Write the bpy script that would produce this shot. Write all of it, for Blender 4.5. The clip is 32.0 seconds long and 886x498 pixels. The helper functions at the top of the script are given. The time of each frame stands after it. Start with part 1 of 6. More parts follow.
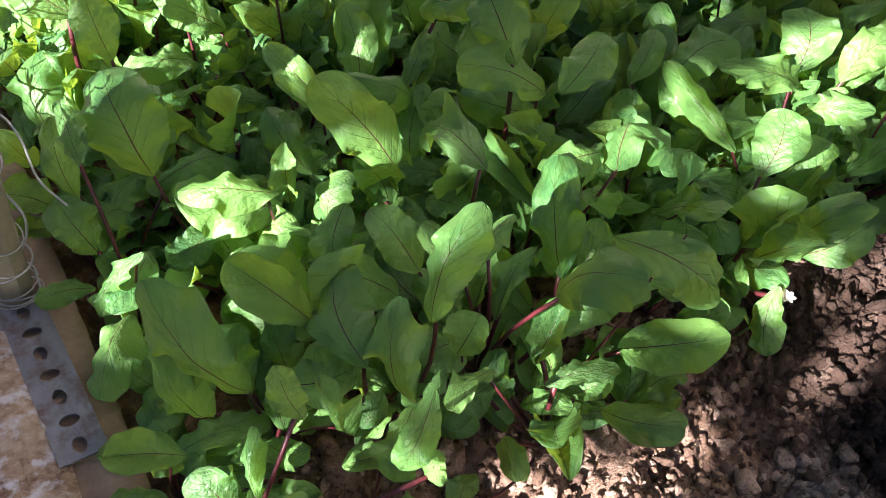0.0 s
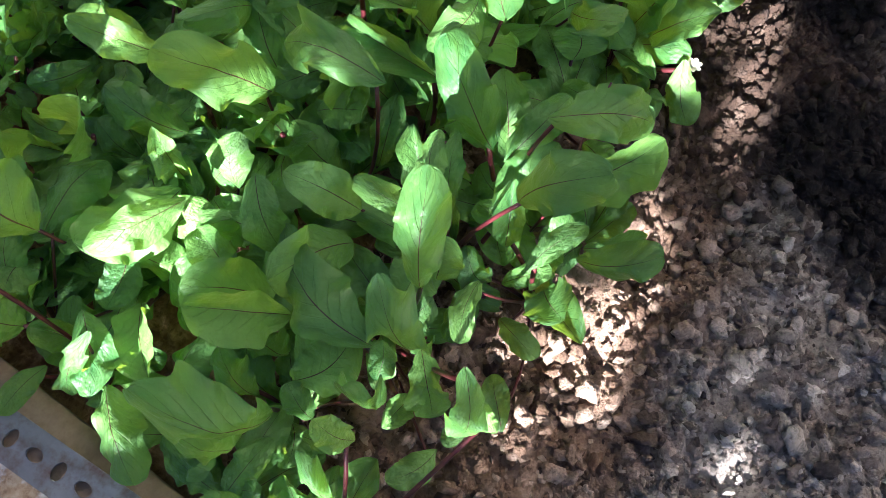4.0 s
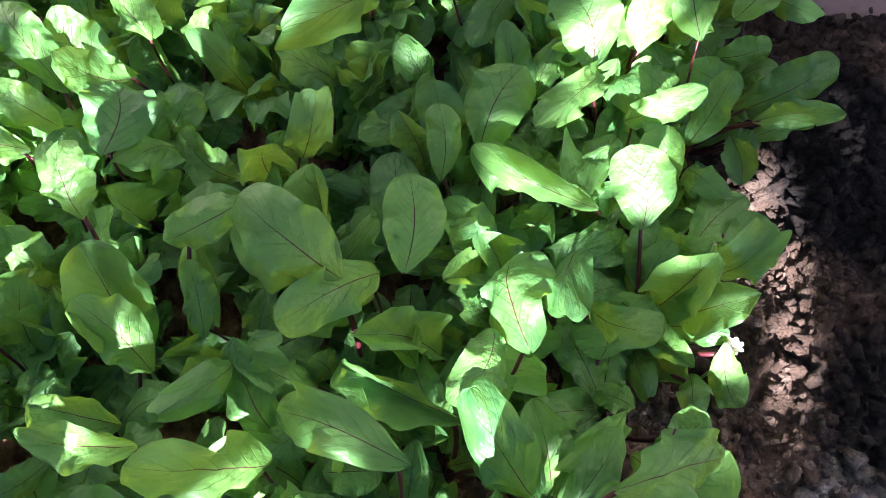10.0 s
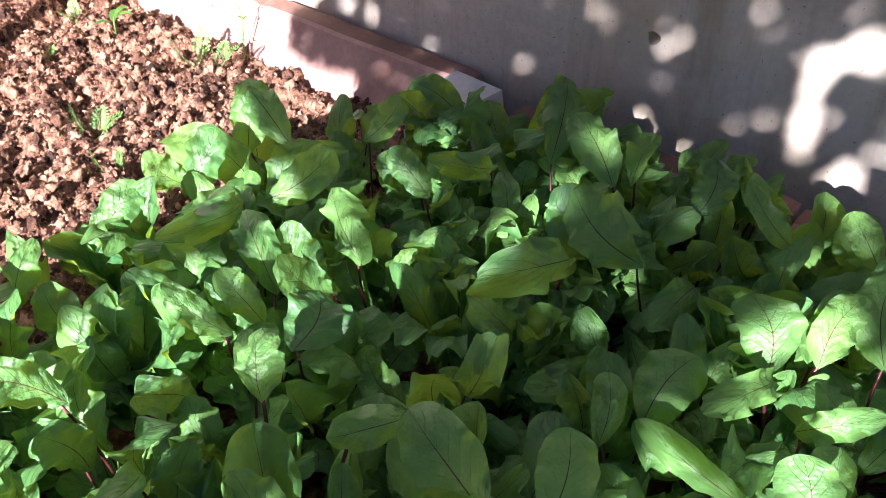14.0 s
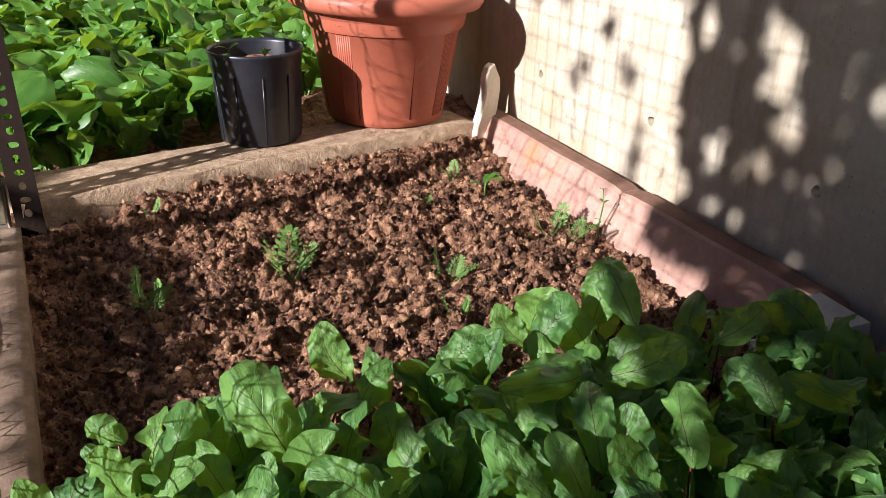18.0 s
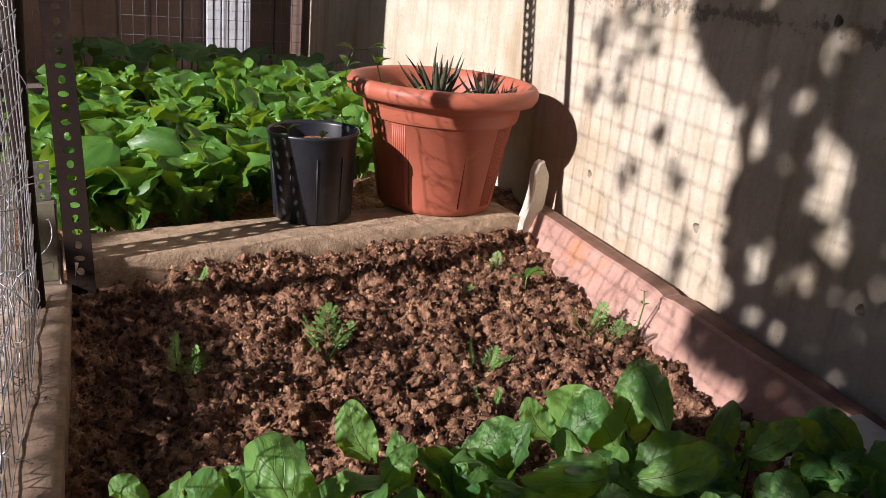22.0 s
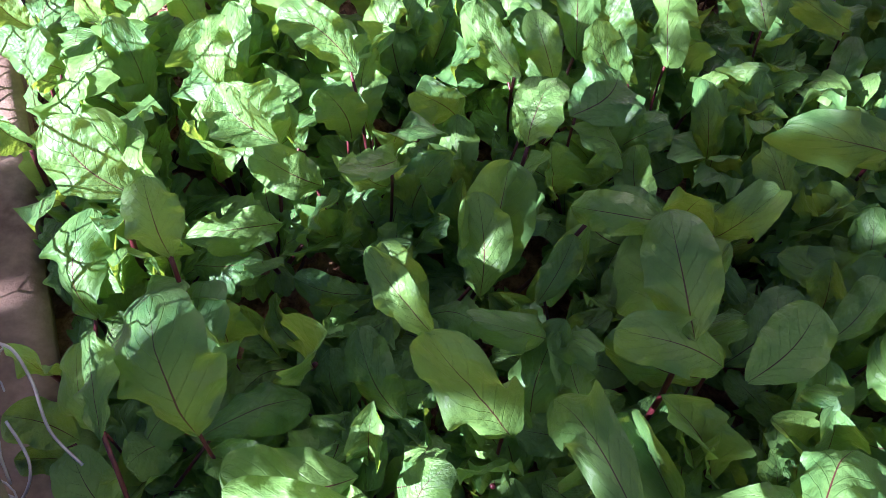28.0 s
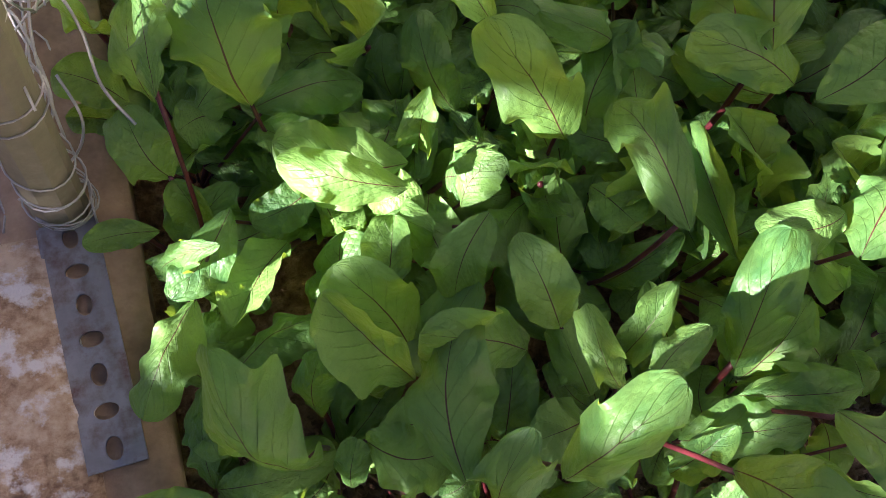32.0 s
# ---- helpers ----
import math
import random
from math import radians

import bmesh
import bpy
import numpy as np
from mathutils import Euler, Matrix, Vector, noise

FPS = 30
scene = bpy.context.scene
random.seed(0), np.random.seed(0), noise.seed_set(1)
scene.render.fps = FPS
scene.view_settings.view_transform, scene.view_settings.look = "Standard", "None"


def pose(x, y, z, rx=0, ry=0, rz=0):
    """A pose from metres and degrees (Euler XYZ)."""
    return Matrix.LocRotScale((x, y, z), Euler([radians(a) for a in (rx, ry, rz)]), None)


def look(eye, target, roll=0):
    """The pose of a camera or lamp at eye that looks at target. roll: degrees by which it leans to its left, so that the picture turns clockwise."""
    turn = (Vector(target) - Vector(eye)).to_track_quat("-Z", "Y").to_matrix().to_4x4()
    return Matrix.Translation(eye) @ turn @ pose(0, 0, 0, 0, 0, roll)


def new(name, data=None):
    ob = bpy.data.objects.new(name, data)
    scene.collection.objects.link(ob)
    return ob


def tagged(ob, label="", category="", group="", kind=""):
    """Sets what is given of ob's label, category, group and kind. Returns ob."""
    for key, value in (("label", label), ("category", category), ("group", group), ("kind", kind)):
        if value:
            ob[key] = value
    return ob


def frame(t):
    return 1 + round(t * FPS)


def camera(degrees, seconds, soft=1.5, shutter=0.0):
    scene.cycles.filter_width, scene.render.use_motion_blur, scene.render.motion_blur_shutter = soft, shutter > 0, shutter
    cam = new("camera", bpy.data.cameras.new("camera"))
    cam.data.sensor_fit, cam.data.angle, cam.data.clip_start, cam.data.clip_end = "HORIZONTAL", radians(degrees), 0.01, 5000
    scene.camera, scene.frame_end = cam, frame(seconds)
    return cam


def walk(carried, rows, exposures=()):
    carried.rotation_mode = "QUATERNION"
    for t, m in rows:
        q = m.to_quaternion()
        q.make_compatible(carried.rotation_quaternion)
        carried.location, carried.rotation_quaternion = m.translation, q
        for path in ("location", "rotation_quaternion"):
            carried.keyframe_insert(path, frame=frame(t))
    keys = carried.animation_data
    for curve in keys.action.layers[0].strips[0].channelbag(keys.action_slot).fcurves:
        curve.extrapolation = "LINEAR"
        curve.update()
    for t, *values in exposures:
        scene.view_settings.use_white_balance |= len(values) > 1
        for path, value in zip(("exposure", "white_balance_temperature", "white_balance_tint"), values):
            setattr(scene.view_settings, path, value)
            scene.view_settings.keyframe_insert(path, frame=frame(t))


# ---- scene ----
cam = camera(54.09, 32.0, soft=0.45)
PATH = [
    (0, 0.5034, -0.3044, 0.6597, 44.775, -5.345, -30.720),
    (0.5, 0.5211, -0.2967, 0.6750, 42.389, -5.977, -31.063),
    (1, 0.5411, -0.2852, 0.7022, 38.655, -5.545, -32.187),
    (1.5, 0.5485, -0.2647, 0.7165, 36.654, -4.931, -32.368),
    (2, 0.5624, -0.2432, 0.7199, 34.822, -5.298, -32.852),
    (2.5, 0.5576, -0.2039, 0.7118, 32.476, -4.480, -36.802),
    (3, 0.5539, -0.1707, 0.7246, 30.441, -2.479, -43.272),
    (3.5, 0.5532, -0.1490, 0.7379, 28.067, -0.797, -49.959),
    (5.5, 0.5807, -0.0421, 0.7616, 18.689, 1.169, -62.803),
    (6, 0.6326, -0.0224, 0.7572, 17.688, 2.584, -63.406),
    (6.5, 0.6757, 0.0012, 0.7603, 17.753, 3.369, -66.020),
    (7, 0.7006, 0.0181, 0.7599, 18.521, 4.000, -69.998),
    (7.5, 0.7104, 0.0231, 0.7564, 20.233, 4.290, -71.756),
    (8, 0.7152, 0.0297, 0.7545, 21.870, 4.440, -70.873),
    (8.5, 0.7225, 0.0265, 0.7479, 24.545, 4.052, -69.613),
    (9, 0.7200, 0.0216, 0.7433, 28.298, 3.234, -67.644),
    (9.5, 0.7091, 0.0215, 0.7393, 31.371, 2.069, -65.794),
    (10, 0.6983, 0.0207, 0.7382, 34.453, 1.882, -64.189),
    (10.5, 0.6877, 0.0152, 0.7392, 38.568, 1.626, -62.622),
    (11, 0.6819, 0.0065, 0.7425, 42.671, 1.353, -60.535),
    (11.5, 0.6830, 0.0073, 0.7517, 45.397, 1.003, -59.410),
    (12, 0.6802, 0.0008, 0.7549, 48.431, 0.790, -58.096),
    (12.5, 0.6741, 0.0046, 0.7525, 50.287, 0.198, -57.124),
    (13, 0.6747, 0.0023, 0.7482, 51.115, -0.199, -55.569),
    (13.5, 0.6607, 0.0117, 0.7427, 52.115, -0.129, -51.677),
    (15.5, 0.6257, 0.0097, 0.7318, 59.065, -0.628, -41.318),
    (16, 0.6121, 0.0171, 0.7320, 60.895, -1.078, -37.784),
    (16.5, 0.5985, 0.0332, 0.7285, 62.361, -1.347, -33.901),
    (17, 0.5968, 0.0377, 0.7245, 63.172, -1.357, -30.999),
    (17.5, 0.5945, 0.0437, 0.7237, 64.207, -1.455, -27.665),
    (18, 0.5944, 0.0460, 0.7262, 65.594, -1.867, -25.170),
    (18.5, 0.5880, 0.0439, 0.7256, 66.760, -2.362, -23.396),
    (19, 0.5846, 0.0402, 0.7260, 67.706, -2.845, -22.150),
    (19.5, 0.5843, 0.0409, 0.7248, 69.341, -3.235, -21.458),
    (20, 0.5837, 0.0413, 0.7268, 70.665, -3.619, -20.950),
    (20.5, 0.5860, 0.0395, 0.7273, 71.002, -3.924, -20.561),
    (21, 0.5892, 0.0346, 0.7276, 71.191, -4.387, -20.700),
    (21.5, 0.5972, 0.0279, 0.7263, 71.349, -4.554, -20.730),
    (22, 0.5964, 0.0299, 0.7285, 71.274, -4.933, -20.844),
    (22.5, 0.5949, 0.0305, 0.7269, 71.062, -5.257, -21.015),
    (23, 0.5942, 0.0339, 0.7206, 69.799, -5.791, -21.582),
    (23.5, 0.5950, 0.0324, 0.7184, 67.858, -6.017, -21.722),
    (24, 0.5950, 0.0339, 0.7158, 63.814, -6.468, -21.453),
    (24.5, 0.5993, 0.0330, 0.7091, 59.321, -7.071, -21.220),
    (25, 0.5985, 0.0343, 0.7068, 55.668, -7.696, -21.108),
    (25.5, 0.6020, 0.0379, 0.6998, 50.797, -8.626, -21.004),
    (26, 0.6034, 0.0390, 0.6984, 47.223, -8.804, -20.662),
    (26.5, 0.6045, 0.0371, 0.6980, 45.157, -8.634, -20.265),
    (28.5, 0.6091, 0.0133, 0.6823, 38.189, -8.198, -21.030),
    (29, 0.6108, 0.0107, 0.6801, 36.098, -8.092, -20.975),
    (29.5, 0.6177, 0.0090, 0.6766, 32.897, -7.389, -20.447),
    (30, 0.6198, 0.0037, 0.6733, 30.989, -7.137, -20.268),
    (30.5, 0.6233, 0.0006, 0.6709, 29.028, -6.878, -20.169),
    (31, 0.6256, -0.0004, 0.6667, 26.323, -6.462, -19.474),
    (31.5, 0.6382, -0.0028, 0.6645, 22.779, -5.000, -17.289),
    (32, 0.5856, 0.0083, 0.6513, 21.712, -9.330, -15.870),
]
EXPOSURES = [
    (0.0, 3.0, 5850, 22), (1.5, 3.08, 5600, 17), (3.0, 3.45, 5500, 14), (6.0, 3.5, 5300, 13), (9.5, 3.74, 5400, 17), (12.0, 3.25, 5350, 31), (13.5, 2.85, 5450, 28), (16.0, 1.87, 5550, 18),
    (18.0, 1.1, 5850, 18), (19.0, 0.9, 5950, 21), (20.0, 0.78, 5950, 22), (23.5, 0.69, 6100, 21), (25.0, 1.45, 6350, 28), (25.6, 1.9, 6300, 28), (26.1, 2.2, 5200, 24), (26.5, 2.4, 5200, 26), (29.0, 2.9, 5350, 46), (32.0, 3.08, 6050, 29),
]
walk(cam, [(t, pose(*p)) for t, *p in PATH], EXPOSURES)

# ---- light: a low sun from the fence side, open sky ----
SUN_AZ, SUN_EL = radians(18), radians(23)
TO_SUN = Vector((-math.cos(SUN_AZ) * math.cos(SUN_EL), -math.sin(SUN_AZ) * math.cos(SUN_EL), math.sin(SUN_EL)))
world = bpy.data.worlds.new("sky")
scene.world = world
world.use_nodes = True
wn = world.node_tree.nodes
sky = wn.new("ShaderNodeTexSky")
sky.sky_type, sky.sun_disc = "NISHITA", False
sky.sun_elevation, sky.sun_rotation = SUN_EL, radians(252)
sky.air_density, sky.dust_density = 0.24, 0.35
wn["Background"].inputs["Strength"].default_value = 0.05
world.node_tree.links.new(sky.outputs[0], wn["Background"].inputs[0])
sun = new("sun", bpy.data.lights.new("sun", "SUN"))
sun.data.energy, sun.data.angle, sun.data.color = 5.0, radians(0.5), (1.0, 0.93, 0.82)
sun.matrix_world = look(TO_SUN * 20, (0, 0, 0))

# ---- materials ----
def material(name):
    m = bpy.data.materials.new(name)
    m.use_nodes = True
    return m, m.node_tree.nodes, m.node_tree.links


def noise_node(n, l, scale, detail=4, rough=0.6, coord="Object", stretch=None):
    tc = n.new("ShaderNodeTexCoord")
    t = n.new("ShaderNodeTexNoise")
    t.inputs["Scale"].default_value, t.inputs["Detail"].default_value, t.inputs["Roughness"].default_value = scale, detail, rough
    src = tc.outputs[coord]
    if stretch:
        mp = n.new("ShaderNodeMapping")
        mp.inputs["Scale"].default_value = stretch
        l.new(src, mp.inputs[0])
        src = mp.outputs[0]
    l.new(src, t.inputs["Vector"])
    return t


def ramp_node(n, l, src, stops):
    r = n.new("ShaderNodeValToRGB")
    e = r.color_ramp.elements
    while len(e) < len(stops):
        e.new(0.5)
    for k, (pos, col) in zip(e, stops):
        k.position, k.color = pos, (*col, 1) if len(col) == 3 else col
    l.new(src, r.inputs[0])
    return r


def mix_node(n, l, a, b, fac, mode="MIX"):
    m = n.new("ShaderNodeMix")
    m.data_type, m.blend_type = "RGBA", mode
    for key, v in (("A", a), ("B", b)):
        sock = [s for s in m.inputs if s.name == key and s.type == "RGBA"][0]
        if isinstance(v, tuple):
            sock.default_value = (*v, 1)
        else:
            l.new(v, sock)
    if isinstance(fac, (int, float)):
        m.inputs[0].default_value = fac
    else:
        l.new(fac, m.inputs[0])
    return [s for s in m.outputs if s.type == "RGBA"][0]


def math_node(n, l, op, a, b=None, c=None):
    m = n.new("ShaderNodeMath")
    m.operation = op
    for i, v in enumerate((a, b, c)):
        if v is None:
            continue
        if isinstance(v, (int, float)):
            m.inputs[i].default_value = v
        else:
            l.new(v, m.inputs[i])
    return m.outputs[0]


def bump_node(n, l, height, strength, distance):
    b = n.new("ShaderNodeBump")
    b.inputs["Strength"].default_value, b.inputs["Distance"].default_value = strength, distance
    l.new(height, b.inputs["Height"])
    return b


def surface(name, stops, scale, rough=0.8, bump=0.3, bump_d=0.004, fine=90.0, metal=0.0, spec=0.4, stain=None, coord="Object", stretch=None):
    """A material of two noises: broad tone and fine grain; stain: (colour, scale, low, high)."""
    m, n, l = material(name)
    p = n["Principled BSDF"]
    a, b = noise_node(n, l, scale, 6, 0.65, coord, stretch), noise_node(n, l, fine, 5, 0.7, coord)
    both = math_node(n, l, "ADD", math_node(n, l, "MULTIPLY", a.outputs[0], 0.65), math_node(n, l, "MULTIPLY", b.outputs[0], 0.35))
    col = ramp_node(n, l, both, stops).outputs[0]
    if stain:
        s = noise_node(n, l, stain[1], 5, 0.65, coord)
        f = ramp_node(n, l, s.outputs[0], [(stain[2], (0, 0, 0)), (stain[3], (1, 1, 1))])
        col = mix_node(n, l, col, stain[0], f.outputs[0])
    l.new(col, p.inputs["Base Color"])
    p.inputs["Roughness"].default_value, p.inputs["Metallic"].default_value = rough, metal
    p.inputs["Specular IOR Level"].default_value = spec
    l.new(bump_node(n, l, both, bump, bump_d).outputs[0], p.inputs["Normal"])
    return m


def leaf_material(name, dark, light, rib, rib_width, vein, back, trans=0.3, rough=0.42, relief_depth=0.0016):
    """Leaf skin: midrib and side veins by the leaf's own lengthwise and crosswise coordinates, light through the blade."""
    m, n, l = material(name)
    p = n["Principled BSDF"]
    uv = n.new("ShaderNodeTexCoord")
    sep = n.new("ShaderNodeSeparateXYZ")
    l.new(uv.outputs["UV"], sep.inputs[0])
    across = math_node(n, l, "ABSOLUTE", math_node(n, l, "SUBTRACT", math_node(n, l, "MULTIPLY", sep.outputs[0], 2.0), 1.0))
    along = sep.outputs[1]
    info = n.new("ShaderNodeObjectInfo")
    tone = noise_node(n, l, 3.0, 4, 0.6)
    fine = noise_node(n, l, 26.0, 4, 0.7)
    t = math_node(n, l, "ADD", math_node(n, l, "MULTIPLY", tone.outputs[0], 0.65), math_node(n, l, "MULTIPLY", info.outputs["Random"], 0.35))
    col = mix_node(n, l, dark, light, ramp_node(n, l, t, [(0.2, (0, 0, 0)), (0.8, (1, 1, 1))]).outputs[0])
    col = mix_node(n, l, col, tuple(c * 0.7 for c in dark), math_node(n, l, "MULTIPLY", fine.outputs[0], 0.3))
    # side veins branch forwards from the midrib
    wob = math_node(n, l, "MULTIPLY", tone.outputs[0], 0.35)
    ph = math_node(n, l, "ADD", math_node(n, l, "SUBTRACT", math_node(n, l, "MULTIPLY", along, 7.0), math_node(n, l, "MULTIPLY", across, 2.7)), wob)
    saw = math_node(n, l, "ABSOLUTE", math_node(n, l, "SUBTRACT", math_node(n, l, "FRACT", ph), 0.5))
    side = ramp_node(n, l, saw, [(0.0, (1, 1, 1)), (0.05, (0, 0, 0))]).outputs[0]
    fade = math_node(n, l, "MULTIPLY", side, math_node(n, l, "SUBTRACT", 0.85, across))
    col = mix_node(n, l, col, vein, math_node(n, l, "MULTIPLY", fade, 0.34))
    w = math_node(n, l, "MULTIPLY", math_node(n, l, "SUBTRACT", 1.08, along), rib_width)
    ribf = ramp_node(n, l, math_node(n, l, "DIVIDE", across, w), [(0.55, (1, 1, 1)), (1.0, (0, 0, 0))]).outputs[0]
    ribc = mix_node(n, l, rib, vein, ramp_node(n, l, along, [(0.6, (0, 0, 0)), (1.0, (1, 1, 1))]).outputs[0])
    col = mix_node(n, l, col, ribc, ribf)
    l.new(col, p.inputs["Base Color"])
    l.new(math_node(n, l, "ADD", rough - 0.08, math_node(n, l, "MULTIPLY", tone.outputs[0], 0.2)), p.inputs["Roughness"])
    p.inputs["Specular IOR Level"].default_value = 0.40
    cell = n.new("ShaderNodeTexVoronoi")
    cell.inputs["Scale"].default_value = 22
    mpc = n.new("ShaderNodeMapping")
    mpc.inputs["Scale"].default_value = (0.5, 1.0, 0.0)
    l.new(uv.outputs["UV"], mpc.inputs[0])
    l.new(mpc.outputs[0], cell.inputs["Vector"])
    puff = math_node(n, l, "SUBTRACT", 0.7, cell.outputs[0])
    relief = math_node(n, l, "SUBTRACT", math_node(n, l, "ADD", math_node(n, l, "MULTIPLY", fine.outputs[0], 0.4), math_node(n, l, "MULTIPLY", puff, 0.6)), math_node(n, l, "MULTIPLY", fade, 0.9))
    nb = bump_node(n, l, relief, 0.8, relief_depth)
    l.new(nb.outputs[0], p.inputs["Normal"])
    tr = n.new("ShaderNodeBsdfTranslucent")
    l.new(mix_node(n, l, back, rib, math_node(n, l, "MULTIPLY", ribf, 0.8)), tr.inputs["Color"])
    l.new(nb.outputs[0], tr.inputs["Normal"])
    mx = n.new("ShaderNodeMixShader")
    mx.inputs[0].default_value = trans
    l.new(p.outputs[0], mx.inputs[1])
    l.new(tr.outputs[0], mx.inputs[2])
    l.new(mx.outputs[0], n["Material Output"].inputs["Surface"])
    return m


M_BEET = leaf_material("beet_leaf", (0.022, 0.094, 0.030), (0.180, 0.345, 0.076), (0.075, 0.012, 0.014), 0.038, (0.030, 0.055, 0.012), (0.46, 0.70, 0.045), 0.30, 0.42, 0.0015)
M_SPINACH = leaf_material("spinach_leaf", (0.030, 0.105, 0.018), (0.150, 0.325, 0.050), (0.15, 0.29, 0.07), 0.05, (0.06, 0.15, 0.025), (0.36, 0.58, 0.03), 0.30, 0.38, 0.0006)
M_SQUASH = leaf_material("squash_leaf", (0.030, 0.085, 0.022), (0.08, 0.17, 0.05), (0.08, 0.16, 0.05), 0.05, (0.07, 0.13, 0.04), (0.2, 0.36, 0.05), 0.2, 0.6)
M_STALK = surface("beet_stalk", [(0.35, (0.035, 0.007, 0.008)), (0.55, (0.072, 0.012, 0.015)), (0.72, (0.11, 0.06, 0.025))], 9, 0.4, 0.15)
M_GREEN = surface("green_stalk", [(0.35, (0.08, 0.16, 0.03)), (0.7, (0.2, 0.32, 0.08))], 12, 0.5, 0.15)
M_SEEDLING = surface("seedling_green", [(0.35, (0.07, 0.16, 0.03)), (0.7, (0.17, 0.29, 0.07))], 40, 0.5, 0.1)
M_ALOE = surface("aloe_skin", [(0.35, (0.035, 0.05, 0.03)), (0.7, (0.1, 0.1, 0.06))], 30, 0.45, 0.2, stain=((0.3, 0.3, 0.25), 60, 0.62, 0.7))
M_CONCRETE = surface("wall_concrete", [(0.3, (0.36, 0.312, 0.240)), (0.5, (0.495, 0.440, 0.345)), (0.7, (0.605, 0.552, 0.452))], 3.0, 0.85, 0.25, 0.003, 70, stain=((0.42, 0.315, 0.19), 3.2, 0.48, 0.74), stretch=(1, 1, 2.2))
def wall_material():
    """Concrete with a rough dark pour joint, brown runs below and pale patches."""
    m = M_CONCRETE
    n, l = m.node_tree.nodes, m.node_tree.links
    p = n["Principled BSDF"]
    old = p.inputs["Base Color"].links[0].from_socket
    tc = n.new("ShaderNodeTexCoord")
    sep = n.new("ShaderNodeSeparateXYZ")
    l.new(tc.outputs["Object"], sep.inputs[0])
    nz = noise_node(n, l, 22, 6, 0.75)
    d = math_node(n, l, "ABSOLUTE", math_node(n, l, "SUBTRACT", sep.outputs[2], 0.665))
    f = math_node(n, l, "SUBTRACT", math_node(n, l, "MULTIPLY", math_node(n, l, "SUBTRACT", nz.outputs[0], 0.42), 0.16), d)
    g = ramp_node(n, l, f, [(0.0, (0, 0, 0)), (0.012, (1, 1, 1))]).outputs[0]
    col = mix_node(n, l, old, (0.09, 0.08, 0.065), math_node(n, l, "MULTIPLY", g, 0.7))
    runs = noise_node(n, l, 9, 5, 0.7, "Object", (1, 1, 0.12))
    rf = ramp_node(n, l, runs.outputs[0], [(0.5, (0, 0, 0)), (0.72, (1, 1, 1))]).outputs[0]
    col = mix_node(n, l, col, (0.24, 0.185, 0.11), math_node(n, l, "MULTIPLY", rf, 0.65))
    spots = noise_node(n, l, 130, 3, 0.6)
    sf = ramp_node(n, l, spots.outputs[0], [(0.66, (0, 0, 0)), (0.7, (1, 1, 1))]).outputs[0]
    col = mix_node(n, l, col, (0.12, 0.10, 0.08), math_node(n, l, "MULTIPLY", sf, 0.6))
    l.new(col, p.inputs["Base Color"])


wall_material()
M_KERB = surface("kerb_concrete", [(0.3, (0.18, 0.12, 0.08)), (0.55, (0.34, 0.245, 0.17)), (0.75, (0.48, 0.37, 0.27))], 8, 0.9, 0.7, 0.006, 60, stain=((0.13, 0.085, 0.055), 11, 0.46, 0.68))
M_ROUGHKERB = surface("rough_kerb_concrete", [(0.3, (0.2, 0.13, 0.08)), (0.55, (0.48, 0.345, 0.225)), (0.75, (0.66, 0.52, 0.37))], 24, 0.95, 1.0, 0.012, 110)
M_SLAB = surface("stained_stone", [(0.38, (0.17, 0.10, 0.06)), (0.48, (0.36, 0.25, 0.165)), (0.58, (0.5, 0.40, 0.3))], 26, 0.88, 1.0, 0.008, 140, stain=((0.58, 0.56, 0.58), 38, 0.5, 0.6))
M_BLOCK = surface("grey_block", [(0.3, (0.46, 0.45, 0.40)), (0.55, (0.60, 0.58, 0.52)), (0.75, (0.70, 0.68, 0.61))], 16, 0.9, 0.6, 0.004, 110)
M_SHARD = surface("white_stone", [(0.3, (0.5, 0.43, 0.33)), (0.7, (0.78, 0.73, 0.63))], 16, 0.8, 0.5, 0.004)
M_TILE = surface("terracotta_tile", [(0.3, (0.28, 0.15, 0.115)), (0.55, (0.42, 0.255, 0.2)), (0.75, (0.52, 0.36, 0.29))], 7, 0.8, 0.35, 0.003, 90, stain=((0.46, 0.2, 0.09), 6, 0.56, 0.78))
M_TILETOP = surface("dirty_tile_top", [(0.3, (0.14, 0.075, 0.05)), (0.6, (0.24, 0.13, 0.09)), (0.8, (0.34, 0.2, 0.15))], 14, 0.85, 0.4, 0.003, 90)
M_TPOT = surface("terracotta_plastic", [(0.3, (0.33, 0.09, 0.052)), (0.6, (0.40, 0.118, 0.068)), (0.75, (0.43, 0.15, 0.09))], 6, 0.5, 0.12, 0.002, 120, stain=((0.5, 0.27, 0.19), 9, 0.62, 0.82))
M_BLACK = surface("black_plastic", [(0.3, (0.012, 0.013, 0.017)), (0.7, (0.030, 0.032, 0.040))], 12, 0.36, 0.15, 0.002, 90, stain=((0.09, 0.088, 0.09), 18, 0.6, 0.85))
M_GALV = surface("galvanised_steel", [(0.3, (0.15, 0.155, 0.165)), (0.7, (0.31, 0.315, 0.335))], 14, 0.55, 0.2, 0.002, 60, 0.5, stain=((0.13, 0.075, 0.055), 38, 0.47, 0.66))
M_WHITE = surface("white_painted_steel", [(0.3, (0.62, 0.64, 0.68)), (0.7, (0.78, 0.8, 0.82))], 14, 0.5, 0.1)
